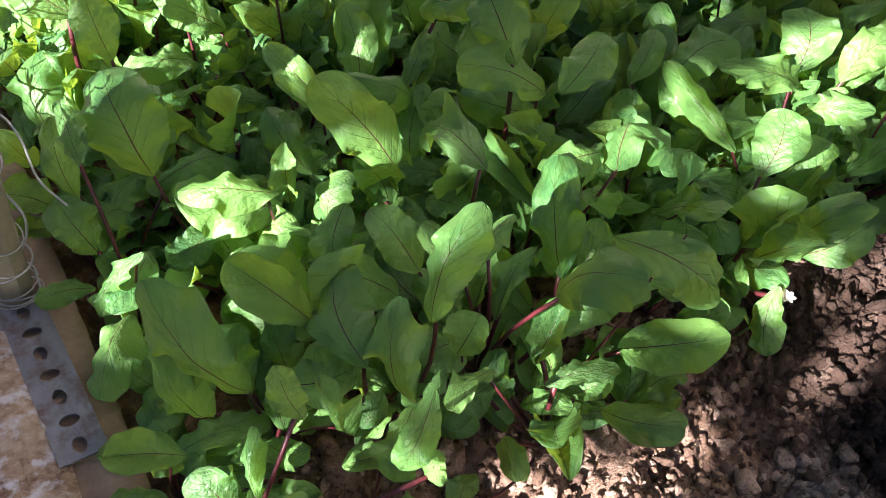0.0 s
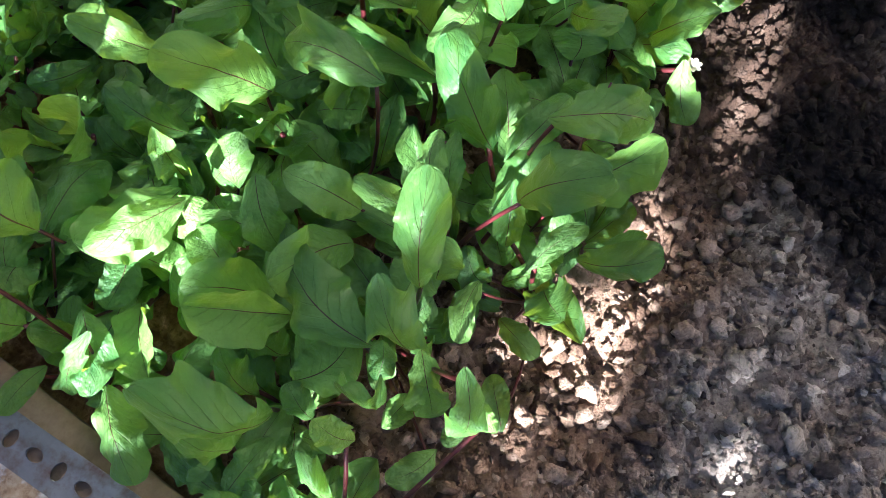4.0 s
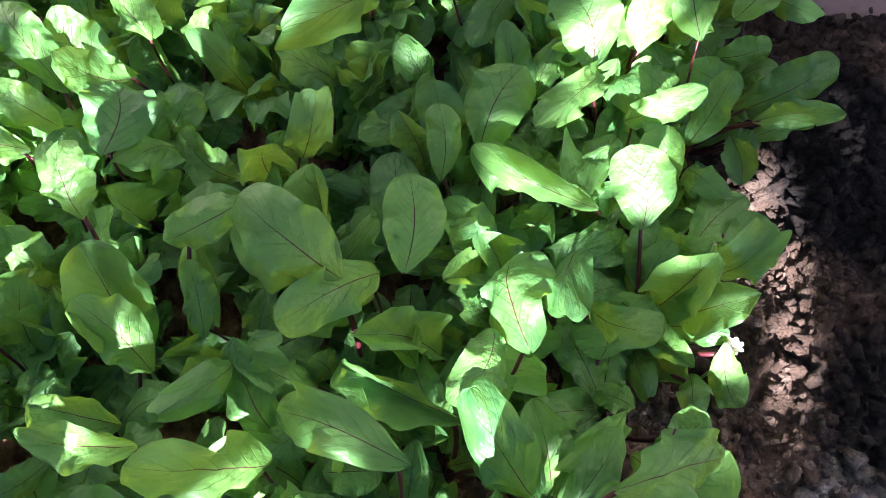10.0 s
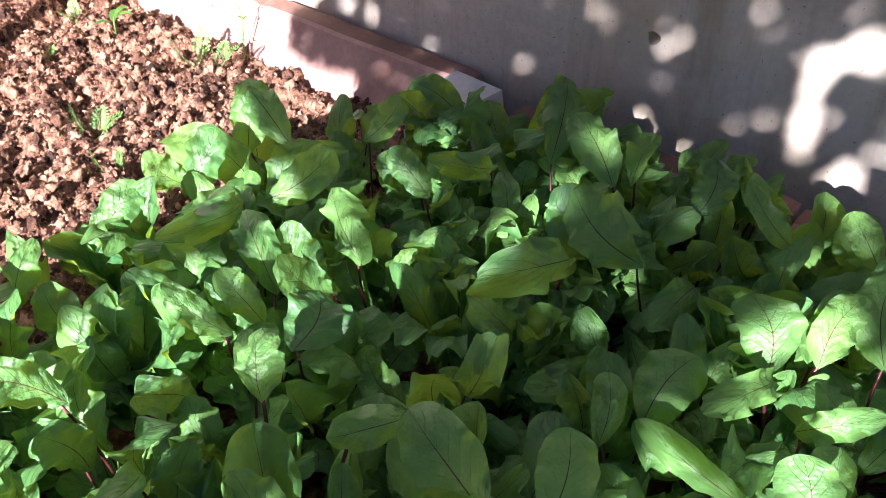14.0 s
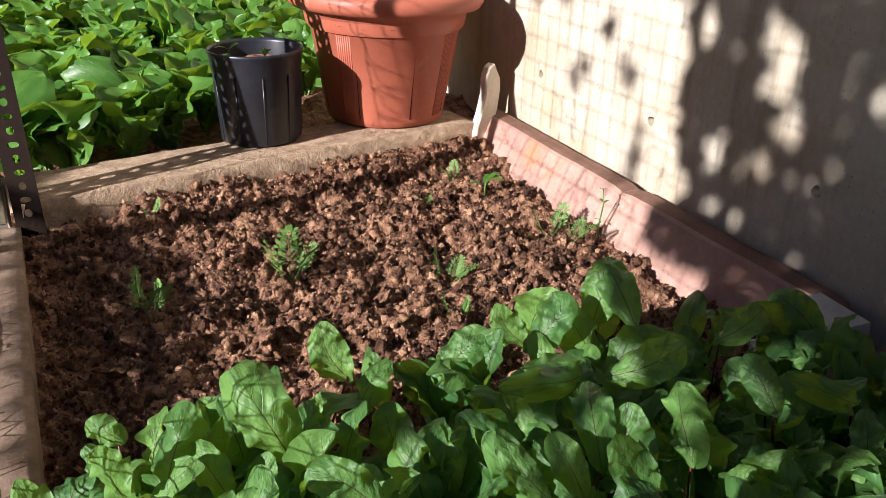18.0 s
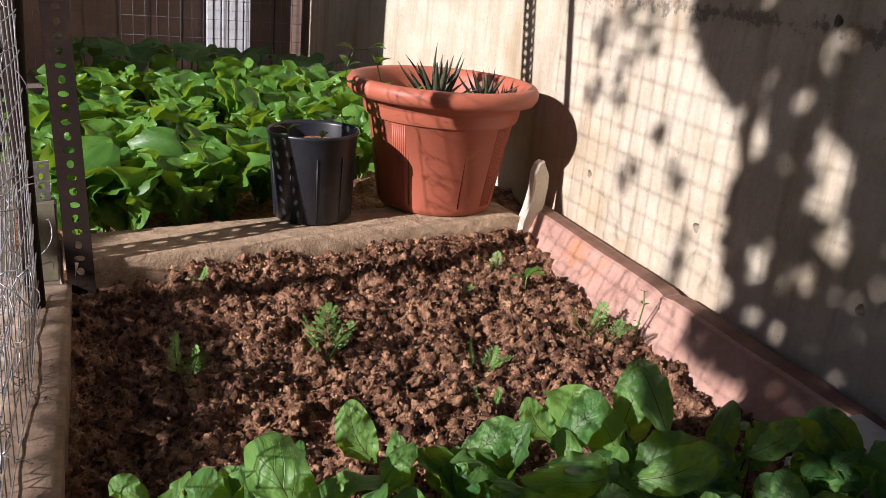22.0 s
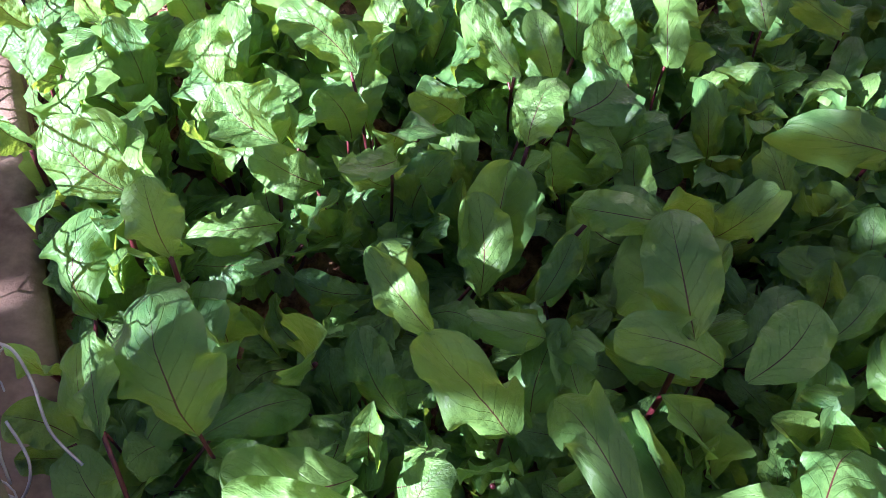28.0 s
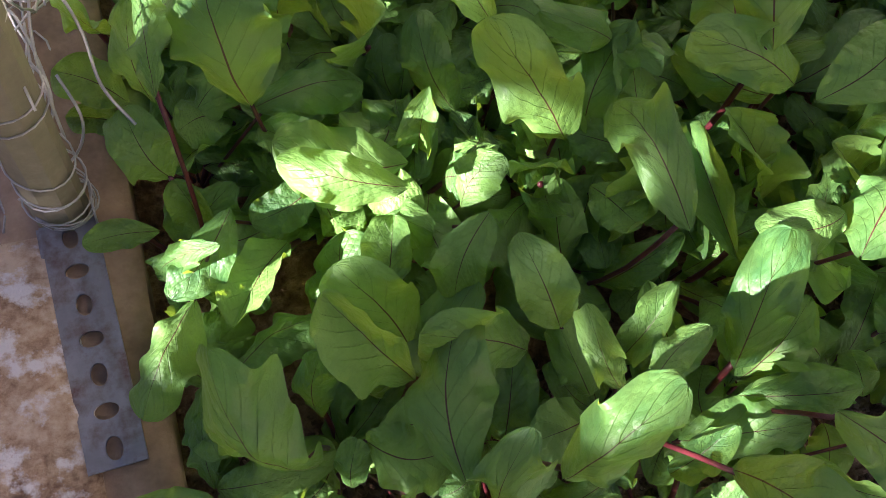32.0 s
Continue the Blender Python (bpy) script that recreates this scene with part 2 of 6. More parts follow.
M_RUST = surface("rusty_steel", [(0.3, (0.010, 0.007, 0.006)), (0.55, (0.02, 0.012, 0.009)), (0.75, (0.055, 0.026, 0.015))], 16, 0.85, 0.3, 0.002, 90, 0.0, 0.12)
M_WIRE = surface("galvanised_wire", [(0.3, (0.24, 0.24, 0.24)), (0.7, (0.55, 0.55, 0.56))], 40, 0.45, 0.1, 0.001, 120, 0.7)
M_POLE = surface("weathered_pole", [(0.3, (0.10, 0.09, 0.06)), (0.55, (0.19, 0.175, 0.115)), (0.75, (0.3, 0.28, 0.2))], 14, 0.7, 0.4, 0.003, 60, stretch=(1, 1, 0.12))
M_DARKWOOD = surface("dark_boards", [(0.3, (0.22, 0.15, 0.12)), (0.7, (0.40, 0.28, 0.22))], 6, 0.8, 0.3)
M_PAVING = surface("earth", [(0.3, (0.10, 0.08, 0.06)), (0.7, (0.2, 0.165, 0.125))], 2.5, 0.9, 0.5, 0.01, 40)
M_BARK = surface("bark", [(0.3, (0.08, 0.06, 0.045)), (0.7, (0.2, 0.16, 0.12))], 10, 0.9, 0.6, 0.01)


def soil_material(name):
    """Red-brown clods at the far end, greyer gravelly earth and wet black patches at the near end."""
    m, n, l = material(name)
    p = n["Principled BSDF"]
    geo = n.new("ShaderNodeNewGeometry")
    sep = n.new("ShaderNodeSeparateXYZ")
    l.new(geo.outputs["Position"], sep.inputs[0])
    def nz(scale, detail=5, rough=0.65):
        t = n.new("ShaderNodeTexNoise")
        t.inputs["Scale"].default_value, t.inputs["Detail"].default_value, t.inputs["Roughness"].default_value = scale, detail, rough
        l.new(geo.outputs["Position"], t.inputs["Vector"])
        return t.outputs[0]
    broad, mid, fine = nz(7), nz(45), nz(210, 4, 0.7)
    rnd = math_node(n, l, "ADD", math_node(n, l, "MULTIPLY", geo.outputs["Random Per Island"], 0.33), math_node(n, l, "MULTIPLY", mid, 0.67))
    red = ramp_node(n, l, rnd, [(0.30, (0.034, 0.017, 0.011)), (0.49, (0.205, 0.099, 0.056)), (0.69, (0.70, 0.405, 0.238))]).outputs[0]
    stone = math_node(n, l, "ADD", math_node(n, l, "MULTIPLY", geo.outputs["Random Per Island"], 0.55), math_node(n, l, "MULTIPLY", mid, 0.45))
    grey = ramp_node(n, l, stone, [(0.18, (0.06, 0.036, 0.025)), (0.48, (0.23, 0.138, 0.088)), (0.78, (0.52, 0.37, 0.275))]).outputs[0]
    near = ramp_node(n, l, math_node(n, l, "ADD", sep.outputs[1], math_node(n, l, "MULTIPLY", broad, 0.25)), [(0.15, (1, 1, 1)), (0.4, (0, 0, 0))]).outputs[0]
    gravel = ramp_node(n, l, stone, [(0.18, (0.07, 0.053, 0.042)), (0.46, (0.27, 0.22, 0.185)), (0.74, (0.60, 0.53, 0.47))]).outputs[0]
    stony = ramp_node(n, l, math_node(n, l, "ADD", math_node(n, l, "ADD", sep.outputs[1], 0.5), math_node(n, l, "MULTIPLY", broad, 0.2)), [(0.40, (1, 1, 1)), (0.48, (0, 0, 0))]).outputs[0]
    col = mix_node(n, l, mix_node(n, l, red, grey, near), gravel, stony)
    # moist dark earth beside the wet compost
    dampf = math_node(n, l, "MULTIPLY", math_node(n, l, "SMOOTH_MIN", math_node(n, l, "MAXIMUM", math_node(n, l, "MULTIPLY", math_node(n, l, "SUBTRACT", math_node(n, l, "ADD", sep.outputs[0], math_node(n, l, "MULTIPLY", broad, 0.2)), 1.10), 9.0), 0.0), 1.0, 0.1), near)
    col = mix_node(n, l, col, (0.050, 0.029, 0.019), math_node(n, l, "MULTIPLY", dampf, 0.82))
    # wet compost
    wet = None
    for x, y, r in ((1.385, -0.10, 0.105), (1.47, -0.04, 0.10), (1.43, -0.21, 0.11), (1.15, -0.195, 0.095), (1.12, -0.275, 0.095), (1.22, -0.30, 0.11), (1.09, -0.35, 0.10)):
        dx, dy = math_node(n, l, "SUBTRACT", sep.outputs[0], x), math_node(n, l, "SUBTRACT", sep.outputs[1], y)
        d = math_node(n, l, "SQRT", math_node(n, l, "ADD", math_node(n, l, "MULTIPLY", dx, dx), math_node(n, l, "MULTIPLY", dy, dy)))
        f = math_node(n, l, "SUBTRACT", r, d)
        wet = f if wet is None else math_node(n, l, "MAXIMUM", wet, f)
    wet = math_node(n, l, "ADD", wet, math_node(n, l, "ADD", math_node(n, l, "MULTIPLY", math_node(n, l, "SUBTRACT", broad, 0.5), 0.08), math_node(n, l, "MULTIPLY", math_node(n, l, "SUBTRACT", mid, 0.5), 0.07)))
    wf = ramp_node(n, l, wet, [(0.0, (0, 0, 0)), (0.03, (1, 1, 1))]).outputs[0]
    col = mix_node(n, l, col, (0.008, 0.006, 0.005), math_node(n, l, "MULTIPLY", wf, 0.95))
    col = mix_node(n, l, col, (0.03, 0.018, 0.012), math_node(n, l, "MULTIPLY", ramp_node(n, l, fine, [(0.3, (1, 1, 1)), (0.5, (0, 0, 0))]).outputs[0], 0.55))
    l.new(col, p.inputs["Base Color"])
    p.inputs["Roughness"].default_value, p.inputs["Specular IOR Level"].default_value = 0.92, 0.25
    h = math_node(n, l, "ADD", math_node(n, l, "ADD", math_node(n, l, "MULTIPLY", mid, 0.5), math_node(n, l, "MULTIPLY", fine, 0.38)), math_node(n, l, "MULTIPLY", nz(520, 3, 0.7), 0.22))
    l.new(bump_node(n, l, h, 1.0, 0.018).outputs[0], p.inputs["Normal"])
    return m


M_SOIL = soil_material("garden_soil")

# ---- mesh helpers ----
def to_mesh(name, verts, faces, mat, smooth=True, uvs=None):
    me = bpy.data.meshes.new(name)
    me.from_pydata(verts, [], faces)
    me.materials.append(mat)
    if smooth:
        me.polygons.foreach_set("use_smooth", [True] * len(me.polygons))
    if uvs is not None:
        lay = me.uv_layers.new(name="UVMap")
        idx = np.empty(len(me.loops), dtype=np.int32)
        me.loops.foreach_get("vertex_index", idx)
        lay.data.foreach_set("uv", np.asarray(uvs, dtype=np.float32)[idx].ravel())
    me.update()
    return me


def part(name, mesh, parent, label="", m=None):
    """One mesh object under a thing or a part, at the local pose m."""
    ob = new(name, mesh)
    ob.parent = parent
    if m is not None:
        ob.matrix_basis = m
    return tagged(ob, label) if label else ob


def from_bm(bm, name, mat, smooth=False):
    me = bpy.data.meshes.new(name)
    bm.normal_update()
    bm.to_mesh(me)
    bm.free()
    me.materials.append(mat)
    if smooth:
        me.polygons.foreach_set("use_smooth", [True] * len(me.polygons))
    return me


def box_bm(x0, x1, y0, y1, z0, z1, bevel=0.0, cuts=0, rough=0.0, seed=0):
    """A bevelled, uneven block."""
    bm = bmesh.new()
    bmesh.ops.create_cube(bm, size=1)
    bmesh.ops.scale(bm, vec=(x1 - x0, y1 - y0, z1 - z0), verts=bm.verts)
    bmesh.ops.translate(bm, vec=((x0 + x1) / 2, (y0 + y1) / 2, (z0 + z1) / 2), verts=bm.verts)
    if bevel:
        bmesh.ops.bevel(bm, geom=bm.edges[:], offset=bevel, segments=2, affect="EDGES")
    if cuts:
        long = sorted(bm.edges, key=lambda e: -e.calc_length())[: max(4, len(bm.edges) // 3)]
        bmesh.ops.subdivide_edges(bm, edges=long, cuts=cuts, use_grid_fill=True)
    if rough:
        bm.normal_update()
        for v in bm.verts:
            v.co += rough * Vector(noise.noise_vector(v.co * 14 + Vector((seed, 0, 0)))) + rough * 0.6 * Vector(noise.noise_vector(v.co * 45))
    return bm


def tube(points, radii, sides=6, closed_ends=True):
    """Vertices and faces of a tube along points."""
    pts = [Vector(p) for p in points]
    verts, faces = [], []
    side = None
    for i, p in enumerate(pts):
        d = (pts[min(i + 1, len(pts) - 1)] - pts[max(i - 1, 0)]).normalized()
        if side is None:
            side = d.cross(Vector((0.31, 0.22, 0.92)))
            if side.length < 0.1:
                side = d.cross(Vector((1, 0, 0)))
        side = (side - d * side.dot(d)).normalized()
        up = d.cross(side)
        r = radii[i] if hasattr(radii, "__len__") else radii
        for k in range(sides):
            a = 2 * math.pi * k / sides
            verts.append(p + r * (math.cos(a) * side + math.sin(a) * up))
    for i in range(len(pts) - 1):
        for k in range(sides):
            a, b = i * sides + k, i * sides + (k + 1) % sides
            faces.append((a, b, b + sides, a + sides))
    if closed_ends:
        faces.append(tuple(range(sides))[::-1])
        faces.append(tuple(range(len(verts) - sides, len(verts))))
    return verts, faces


def join_geo(pieces):
    verts, faces = [], []
    for v, f in pieces:
        o = len(verts)
        verts.extend(v)
        faces.extend(tuple(i + o for i in q) for q in f)
    return verts, faces


def lathe(profile, sides=48):
    """Vertices and faces of a profile of (radius, height) turned round z."""
    verts, faces = [], []
    for r, z in profile:
        for k in range(sides):
            a = 2 * math.pi * k / sides
            verts.append((r * math.cos(a), r * math.sin(a), z))
    for i in range(len(profile) - 1):
        for k in range(sides):
            a, b = i * sides + k, i * sides + (k + 1) % sides
            faces.append((a, b, b + sides, a + sides))
    return verts, faces


def leaf_mesh(name, seed, mat, bend=0.12, fold=0.15, wave=0.03, widest=0.58, taper=0.8, blister=0.012, curl=0.0, nx=16, ny=36, notch=0.03, twist=0.0, droop=0.0, ruffle=0.0, sway=0.1):
    """A leaf blade of length 1 along +y and width 1, facing +z: arched, folded or drooping beside the midrib, twisted, with a wavy, ruffled, uneven edge."""
    rng = random.Random(seed)
    p1, p2, p3, p4 = (rng.uniform(0, 6.28) for _ in range(4))
    f1, f2 = rng.uniform(1.0, 1.9), rng.uniform(2.6, 4.0)
    sway, blunt = rng.uniform(-sway, sway), rng.uniform(2.3, 3.8)
    f3 = rng.uniform(4.5, 7.5)
    verts, uvs, faces = [], [], []
    for j in range(ny + 1):
        v = 1 - (1 - j / ny) ** 1.3
        if v < widest:
            s = v / widest
            f = 0.05 + 0.95 * (s * s * (3 - 2 * s)) ** taper
        else:
            s = (v - widest) / (1 - widest)
            f = max(0.0, 1 - s ** blunt) ** 0.5
        for i in range(nx + 1):
            u = 2 * i / nx - 1
            edge = abs(u)
            left = u > 0
            ff = f * (1 + notch * math.sin(f2 * 6.28 * v + p3 + (1.7 if left else 0)) + notch * 1.6 * math.sin(f1 * 6.28 * v + p2 * (1 if left else 2)) + 0.4 * notch * math.sin(f3 * 6.28 * v + (p4 if left else p1)))
            x = 0.5 * u * ff + sway * math.sin(math.pi * v)
            z = bend * (4 * v * (1 - v)) + fold * 0.5 * (edge ** 1.3) * f - curl * (max(0, v - 0.5) / 0.5) ** 2 * 0.5
            z += twist * u * (v - 0.3) * f * 0.5 - droop * 0.5 * edge ** 2 * f
            z += wave * f * edge ** 2 * math.sin(6.28 * f1 * v + (p1 if left else p2)) + 0.55 * wave * edge ** 2.5 * f * math.sin(6.28 * f2 * v + p3 + (2 if left else 0))
            z += ruffle * edge ** 3 * min(1.0, f * 1.4) * math.sin(6.28 * f3 * v + (p1 if left else p4))
            ph = 7 * v - 1.9 * edge + 0.3 * math.sin(3 * v + p1)
            z += blister * (abs(math.sin(math.pi * ph)) - 0.6) * (1 - edge ** 4) * min(1, edge * 3) * f
            z += 1.5 * blister * noise.noise((u * 1.6 + seed, v * 3.2, 0.5)) * f + 0.9 * blister * noise.noise((u * 4 + seed, v * 8, 1.5)) * f
            verts.append((x, v + 0.02 * math.sin(7 * u + p1) * edge * (1 - v * 0.5), z))
            uvs.append((0.5 + 0.5 * u, v))
    for j in range(ny):
        for i in range(nx):
            a = j * (nx + 1) + i
            faces.append((a, a + 1, a + nx + 2, a + nx + 1))
    return to_mesh(name, verts, faces, mat, True, uvs)


def leaf_pose(base, tip, width, facing):
    """The pose of a leaf from base to tip, its face turned as far as it can towards facing."""
    b, t = Vector(base), Vector(tip)
    y = t - b
    length = y.length
    y.normalize()
    z = Vector(facing)
    z = (z - y * z.dot(y)).normalized()
    x = y.cross(z)
    m = Matrix((x, y, z)).transposed().to_4x4()
    return Matrix.Translation(b) @ m @ Matrix.Diagonal((width, length, length, 1))


STALKS = {}


def stalk_between(name, a, b, r0, r1, mat, parent, bow=0.0, seed=0):
    """A tapered stalk from a to b, bowed sideways."""
    a, b = Vector(a), Vector(b)
    key = (mat.name, round(bow, 2), round(r0 / max((b - a).length, 1e-3), 2), round(r1 / r0, 1))
    if key not in STALKS:
        pts = [(bow * math.sin(math.pi * k / 5), 0, k / 5) for k in range(6)]
        k0 = max(0.01, r0 / max((b - a).length, 1e-3))
        v, f = tube(pts, [k0 * (1 + (r1 / r0 - 1) * k / 5) for k in range(6)], 6)
        STALKS[key] = to_mesh(name, v, f, mat)
    d = b - a
    q = d.to_track_quat("Z", "X").to_matrix().to_4x4()
    m = Matrix.Translation(a) @ q @ Matrix.Rotation(seed * 2.4, 4, "Z") @ Matrix.Diagonal((d.length, d.length, d.length, 1))
    return part(name, STALKS[key], parent, m=m)


# ---- ground, wall, kerbs ----
WALL_X = 1.77


def ground():
    v = [(-400, -400, -0.06), (400, -400, -0.06), (400, 400, -0.06), (-400, 400, -0.06)]
    tagged(new("ground", to_mesh("ground", v, [(0, 1, 2, 3)], M_PAVING)), "bare trodden earth round the vegetable bed", "ground", kind="structure")


def soil_height(x, y):
    h = 0.016 * noise.noise((x * 6, y * 6, 0)) + 0.016 * noise.noise((x * 17, y * 17, 3)) + 0.017 * abs(noise.noise((x * 42, y * 42, 7))) + 0.006 * noise.noise((x * 95, y * 95, 9))
    if y < -0.05:
        h -= 0.01 * min(1, (-0.05 - y) * 6)
    if y > 0.7:
        f = min(1.0, (y - 0.7) * 5)
        h += f * (0.024 * noise.noise((x * 11, y * 9, 12)) + 0.028 * abs(noise.noise((x * 28, y * 28, 21))) + 0.014 * abs(noise.noise((x * 66, y * 66, 17))) - 0.012)
        # a hollow along the left kerb
        h -= f * 0.034 * math.exp(-((x - 0.60) / 0.095) ** 2)
    # heaped against the kerb across the bed
    gap = 1.80 + 0.2 * (x - 0.6) - y
    if gap < 0.32:
        h += 0.052 * min(1.0, 1 - max(gap, 0) / 0.32) ** 1.6
    return h - 0.004


def soil_sheet(name, x0, x1, y0, y1, step, label):
    nx, ny = int((x1 - x0) / step), int((y1 - y0) / step)
    verts = []
    for j in range(ny + 1):
        for i in range(nx + 1):
            x, y = x0 + (x1 - x0) * i / nx, y0 + (y1 - y0) * j / ny
            verts.append((x, y, soil_height(x, y)))
    faces = [(j * (nx + 1) + i, j * (nx + 1) + i + 1, (j + 1) * (nx + 1) + i + 1, (j + 1) * (nx + 1) + i) for j in range(ny) for i in range(nx)]
    return tagged(new(name, to_mesh(name, verts, faces, M_SOIL)), label, "soil", kind="structure")


def clod_mesh(seed, name="clod", fine=2):
    """A crumbly lump of earth, radius about 1."""
    bm = bmesh.new()
    bmesh.ops.create_icosphere(bm, subdivisions=fine, radius=1)
    o = Vector((seed * 3.1, seed * 1.7, 0))
    for v in bm.verts:
        v.co *= 1 + 0.5 * noise.noise(v.co * 1.3 + o) + 0.6 * noise.noise(v.co * 3.1 + o) + 0.3 * noise.noise(v.co * 6.5 + o)
        v.co.z *= 0.75
    me = from_bm(bm, name, M_SOIL, fine > 1)
    return me


def build_wall():
    """Concrete wall with the formwork's tie holes going into it."""
    holes = [(1.922, 0.227), (1.471, 0.227), (1.02, 0.227), (0.587, 0.227), (0.156, 0.227), (1.208, 0.68), (0.36, 0.68)]
    ys = sorted({-2.2, 6.5} | {y + d for y, z in holes for d in (-0.014, 0.014)})
    zs = sorted({-0.06, 2.7} | {z + d for y, z in holes for d in (-0.014, 0.014)})
    bm = bmesh.new()
    x = WALL_X
    for a, b in zip(ys, ys[1:]):
        for c, d in zip(zs, zs[1:]):
            mid = ((a + b) / 2, (c + d) / 2)
            at = [h for h in holes if abs(h[0] - mid[0]) < 0.004 and abs(h[1] - mid[1]) < 0.004]
            if not at:
                bm.faces.new([bm.verts.new(p) for p in ((x, a, c), (x, a, d), (x, b, d), (x, b, c))])
                continue
            hy, hz = at[0]
            outer, inner, deep = [], [], []
            for k in range(16):
                an = 2 * math.pi * k / 16
                cs, sn = math.cos(an), math.sin(an)
                r = 0.014 / max(abs(cs), abs(sn))
                outer.append(bm.verts.new((x, hy + r * cs, hz + r * sn)))
                rr = 0.0105 * (1 + 0.12 * math.sin(3 * an + hy * 9))
                inner.append(bm.verts.new((x, hy + rr * cs, hz + rr * sn)))
                deep.append(bm.verts.new((x + 0.13, hy + 0.8 * rr * cs, hz + 0.8 * rr * sn)))
            for k in range(16):
                j = (k + 1) % 16
                bm.faces.new((outer[k], inner[k], inner[j], outer[j]))
                bm.faces.new((inner[k], deep[k], deep[j], inner[j]))
            bm.faces.new(deep)
    bmesh.ops.remove_doubles(bm, verts=bm.verts, dist=1e-5)
    for p, q in (((x, -2.2), (x + 0.2, -2.2)), ((x + 0.2, -2.2), (x + 0.2, 6.5)), ((x + 0.2, 6.5), (x, 6.5))):
        bm.faces.new([bm.verts.new(v) for v in ((*p, -0.06), (*q, -0.06), (*q, 2.7), (*p, 2.7))])
    bm.faces.new([bm.verts.new(v) for v in ((x, -2.2, 2.7), (x + 0.2, -2.2, 2.7), (x + 0.2, 6.5, 2.7), (x, 6.5, 2.7))])
    tagged(new("wall_east", from_bm(bm, "wall_east", M_CONCRETE)), "pale stained concrete wall with formwork tie holes", "wall", kind="structure")


def kerb(name, x0, x1, y0, y1, z0, z1, mat, label, rough=0.006, seed=1):
    """A worn concrete kerb with an uneven edge."""
    nx, ny = max(3, int((x1 - x0) / 0.012)), max(3, int((y1 - y0) / 0.012))
    bm = bmesh.new()
    bmesh.ops.create_grid(bm, x_segments=nx, y_segments=ny, size=0.5)
    for v in bm.verts:
        ex, ey = abs(v.co.x) * 2, abs(v.co.y) * 2
        v.co = Vector((x0 + (x1 - x0) * (v.co.x + 0.5), y0 + (y1 - y0) * (v.co.y + 0.5), z1))
        e = max(ex, ey)
        if e > 0.93:
            v.co.z -= 0.004 * (e - 0.93) / 0.07
    border = [e for e in bm.edges if e.is_boundary]
    for k in range(4):
        r = bmesh.ops.extrude_edge_only(bm, edges=border)
        vs = [g for g in r["geom"] if isinstance(g, bmesh.types.BMVert)]
        for v in vs:
            v.co.z -= (z1 - z0) / 4
        border = [g for g in r["geom"] if isinstance(g, bmesh.types.BMEdge) and g.is_boundary]
    for v in bm.verts:
        n1, n2 = noise.noise_vector(v.co * 9 + Vector((seed * 5, 0, 0))), noise.noise_vector(v.co * 38 + Vector((0, seed * 3, 0)))
        v.co += rough * (Vector(n1) + 0.5 * Vector(n2))
    bmesh.ops.recalc_face_normals(bm, faces=bm.faces)
    return tagged(new(name, from_bm(bm, name, mat, True)), label, "kerb", kind="structure")


ground()
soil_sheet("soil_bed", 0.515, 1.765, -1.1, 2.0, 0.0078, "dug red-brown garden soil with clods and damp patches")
soil_sheet("soil_bed_far", 0.40, 1.77, 2.0, 4.6, 0.03, "dark soil under the spinach beyond the kerb")
build_wall()
kerb("kerb_left", 0.44, 0.532, -1.1, 1.80, -0.06, 0.045, M_KERB, "worn concrete kerb along the wire fence", 0.0028, 1)
kerb("kerb_far", 0.0, 1.13, -0.09, 0.09, -0.06, 0.088, M_ROUGHKERB, "rough broken concrete kerb across the bed", 0.0026, 2).matrix_world = pose(0.52, 1.885, 0, 0, 0, 11.5)

# ---- tiles along the wall, block, stones ----
def edging_tile(y0, y1, z=0.0, tilt=0.0, lean=0.0):
    """A long terracotta edging piece: sloped front, rounded nose, flat back against the wall."""
    prof = [(1.630, -0.03), (1.640, 0.0), (1.664, 0.042), (1.686, 0.078), (1.690, 0.085), (1.698, 0.090), (1.716, 0.0915), (1.740, 0.092), (1.743, 0.088), (1.744, 0.03), (1.744, -0.03)]
    n = max(4, int((y1 - y0) / 0.03))
    verts, faces = [], []
    for j in range(n + 1):
        y = y0 + (y1 - y0) * j / n
        e = 0.004 if j in (0, n) else 0.0
        for k, (px, pz) in enumerate(prof):
            nv = noise.noise_vector(Vector((px * 9, y * 9, pz * 9)))
            verts.append((px + e * (0.5 if k < 4 else -0.5) + 0.0018 * nv[0] + lean * (y - y0), y, pz - e + 0.0022 * nv[2] + z + tilt * (y - y0)))
    m = len(prof)
    for j in range(n):
        for k in range(m):
            a, b = j * m + k, j * m + (k + 1) % m
            faces.append((a, b, b + m, a + m))
    faces.append(tuple(range(m)))
    faces.append(tuple(range(n * m, n * m + m))[::-1])
    tile = tagged(new("edging_tile"), "weathered pink terracotta edging tile laid along the wall", "edging tile", "edging tiles along the wall")
    flat = [(Vector(verts[q[1]]) - Vector(verts[q[0]])).cross(Vector(verts[q[2]]) - Vector(verts[q[0]])).normalized().z for q in faces]
    part("body", to_mesh("body", verts, [q for q, nz in zip(faces, flat) if abs(nz) < 0.93], M_TILE, False), tile)
    part("top_ledge", to_mesh("top_ledge", verts, [q for q, nz in zip(faces, flat) if abs(nz) >= 0.93], M_TILETOP, False), tile, "dirty brown upper ledge")
    return tile


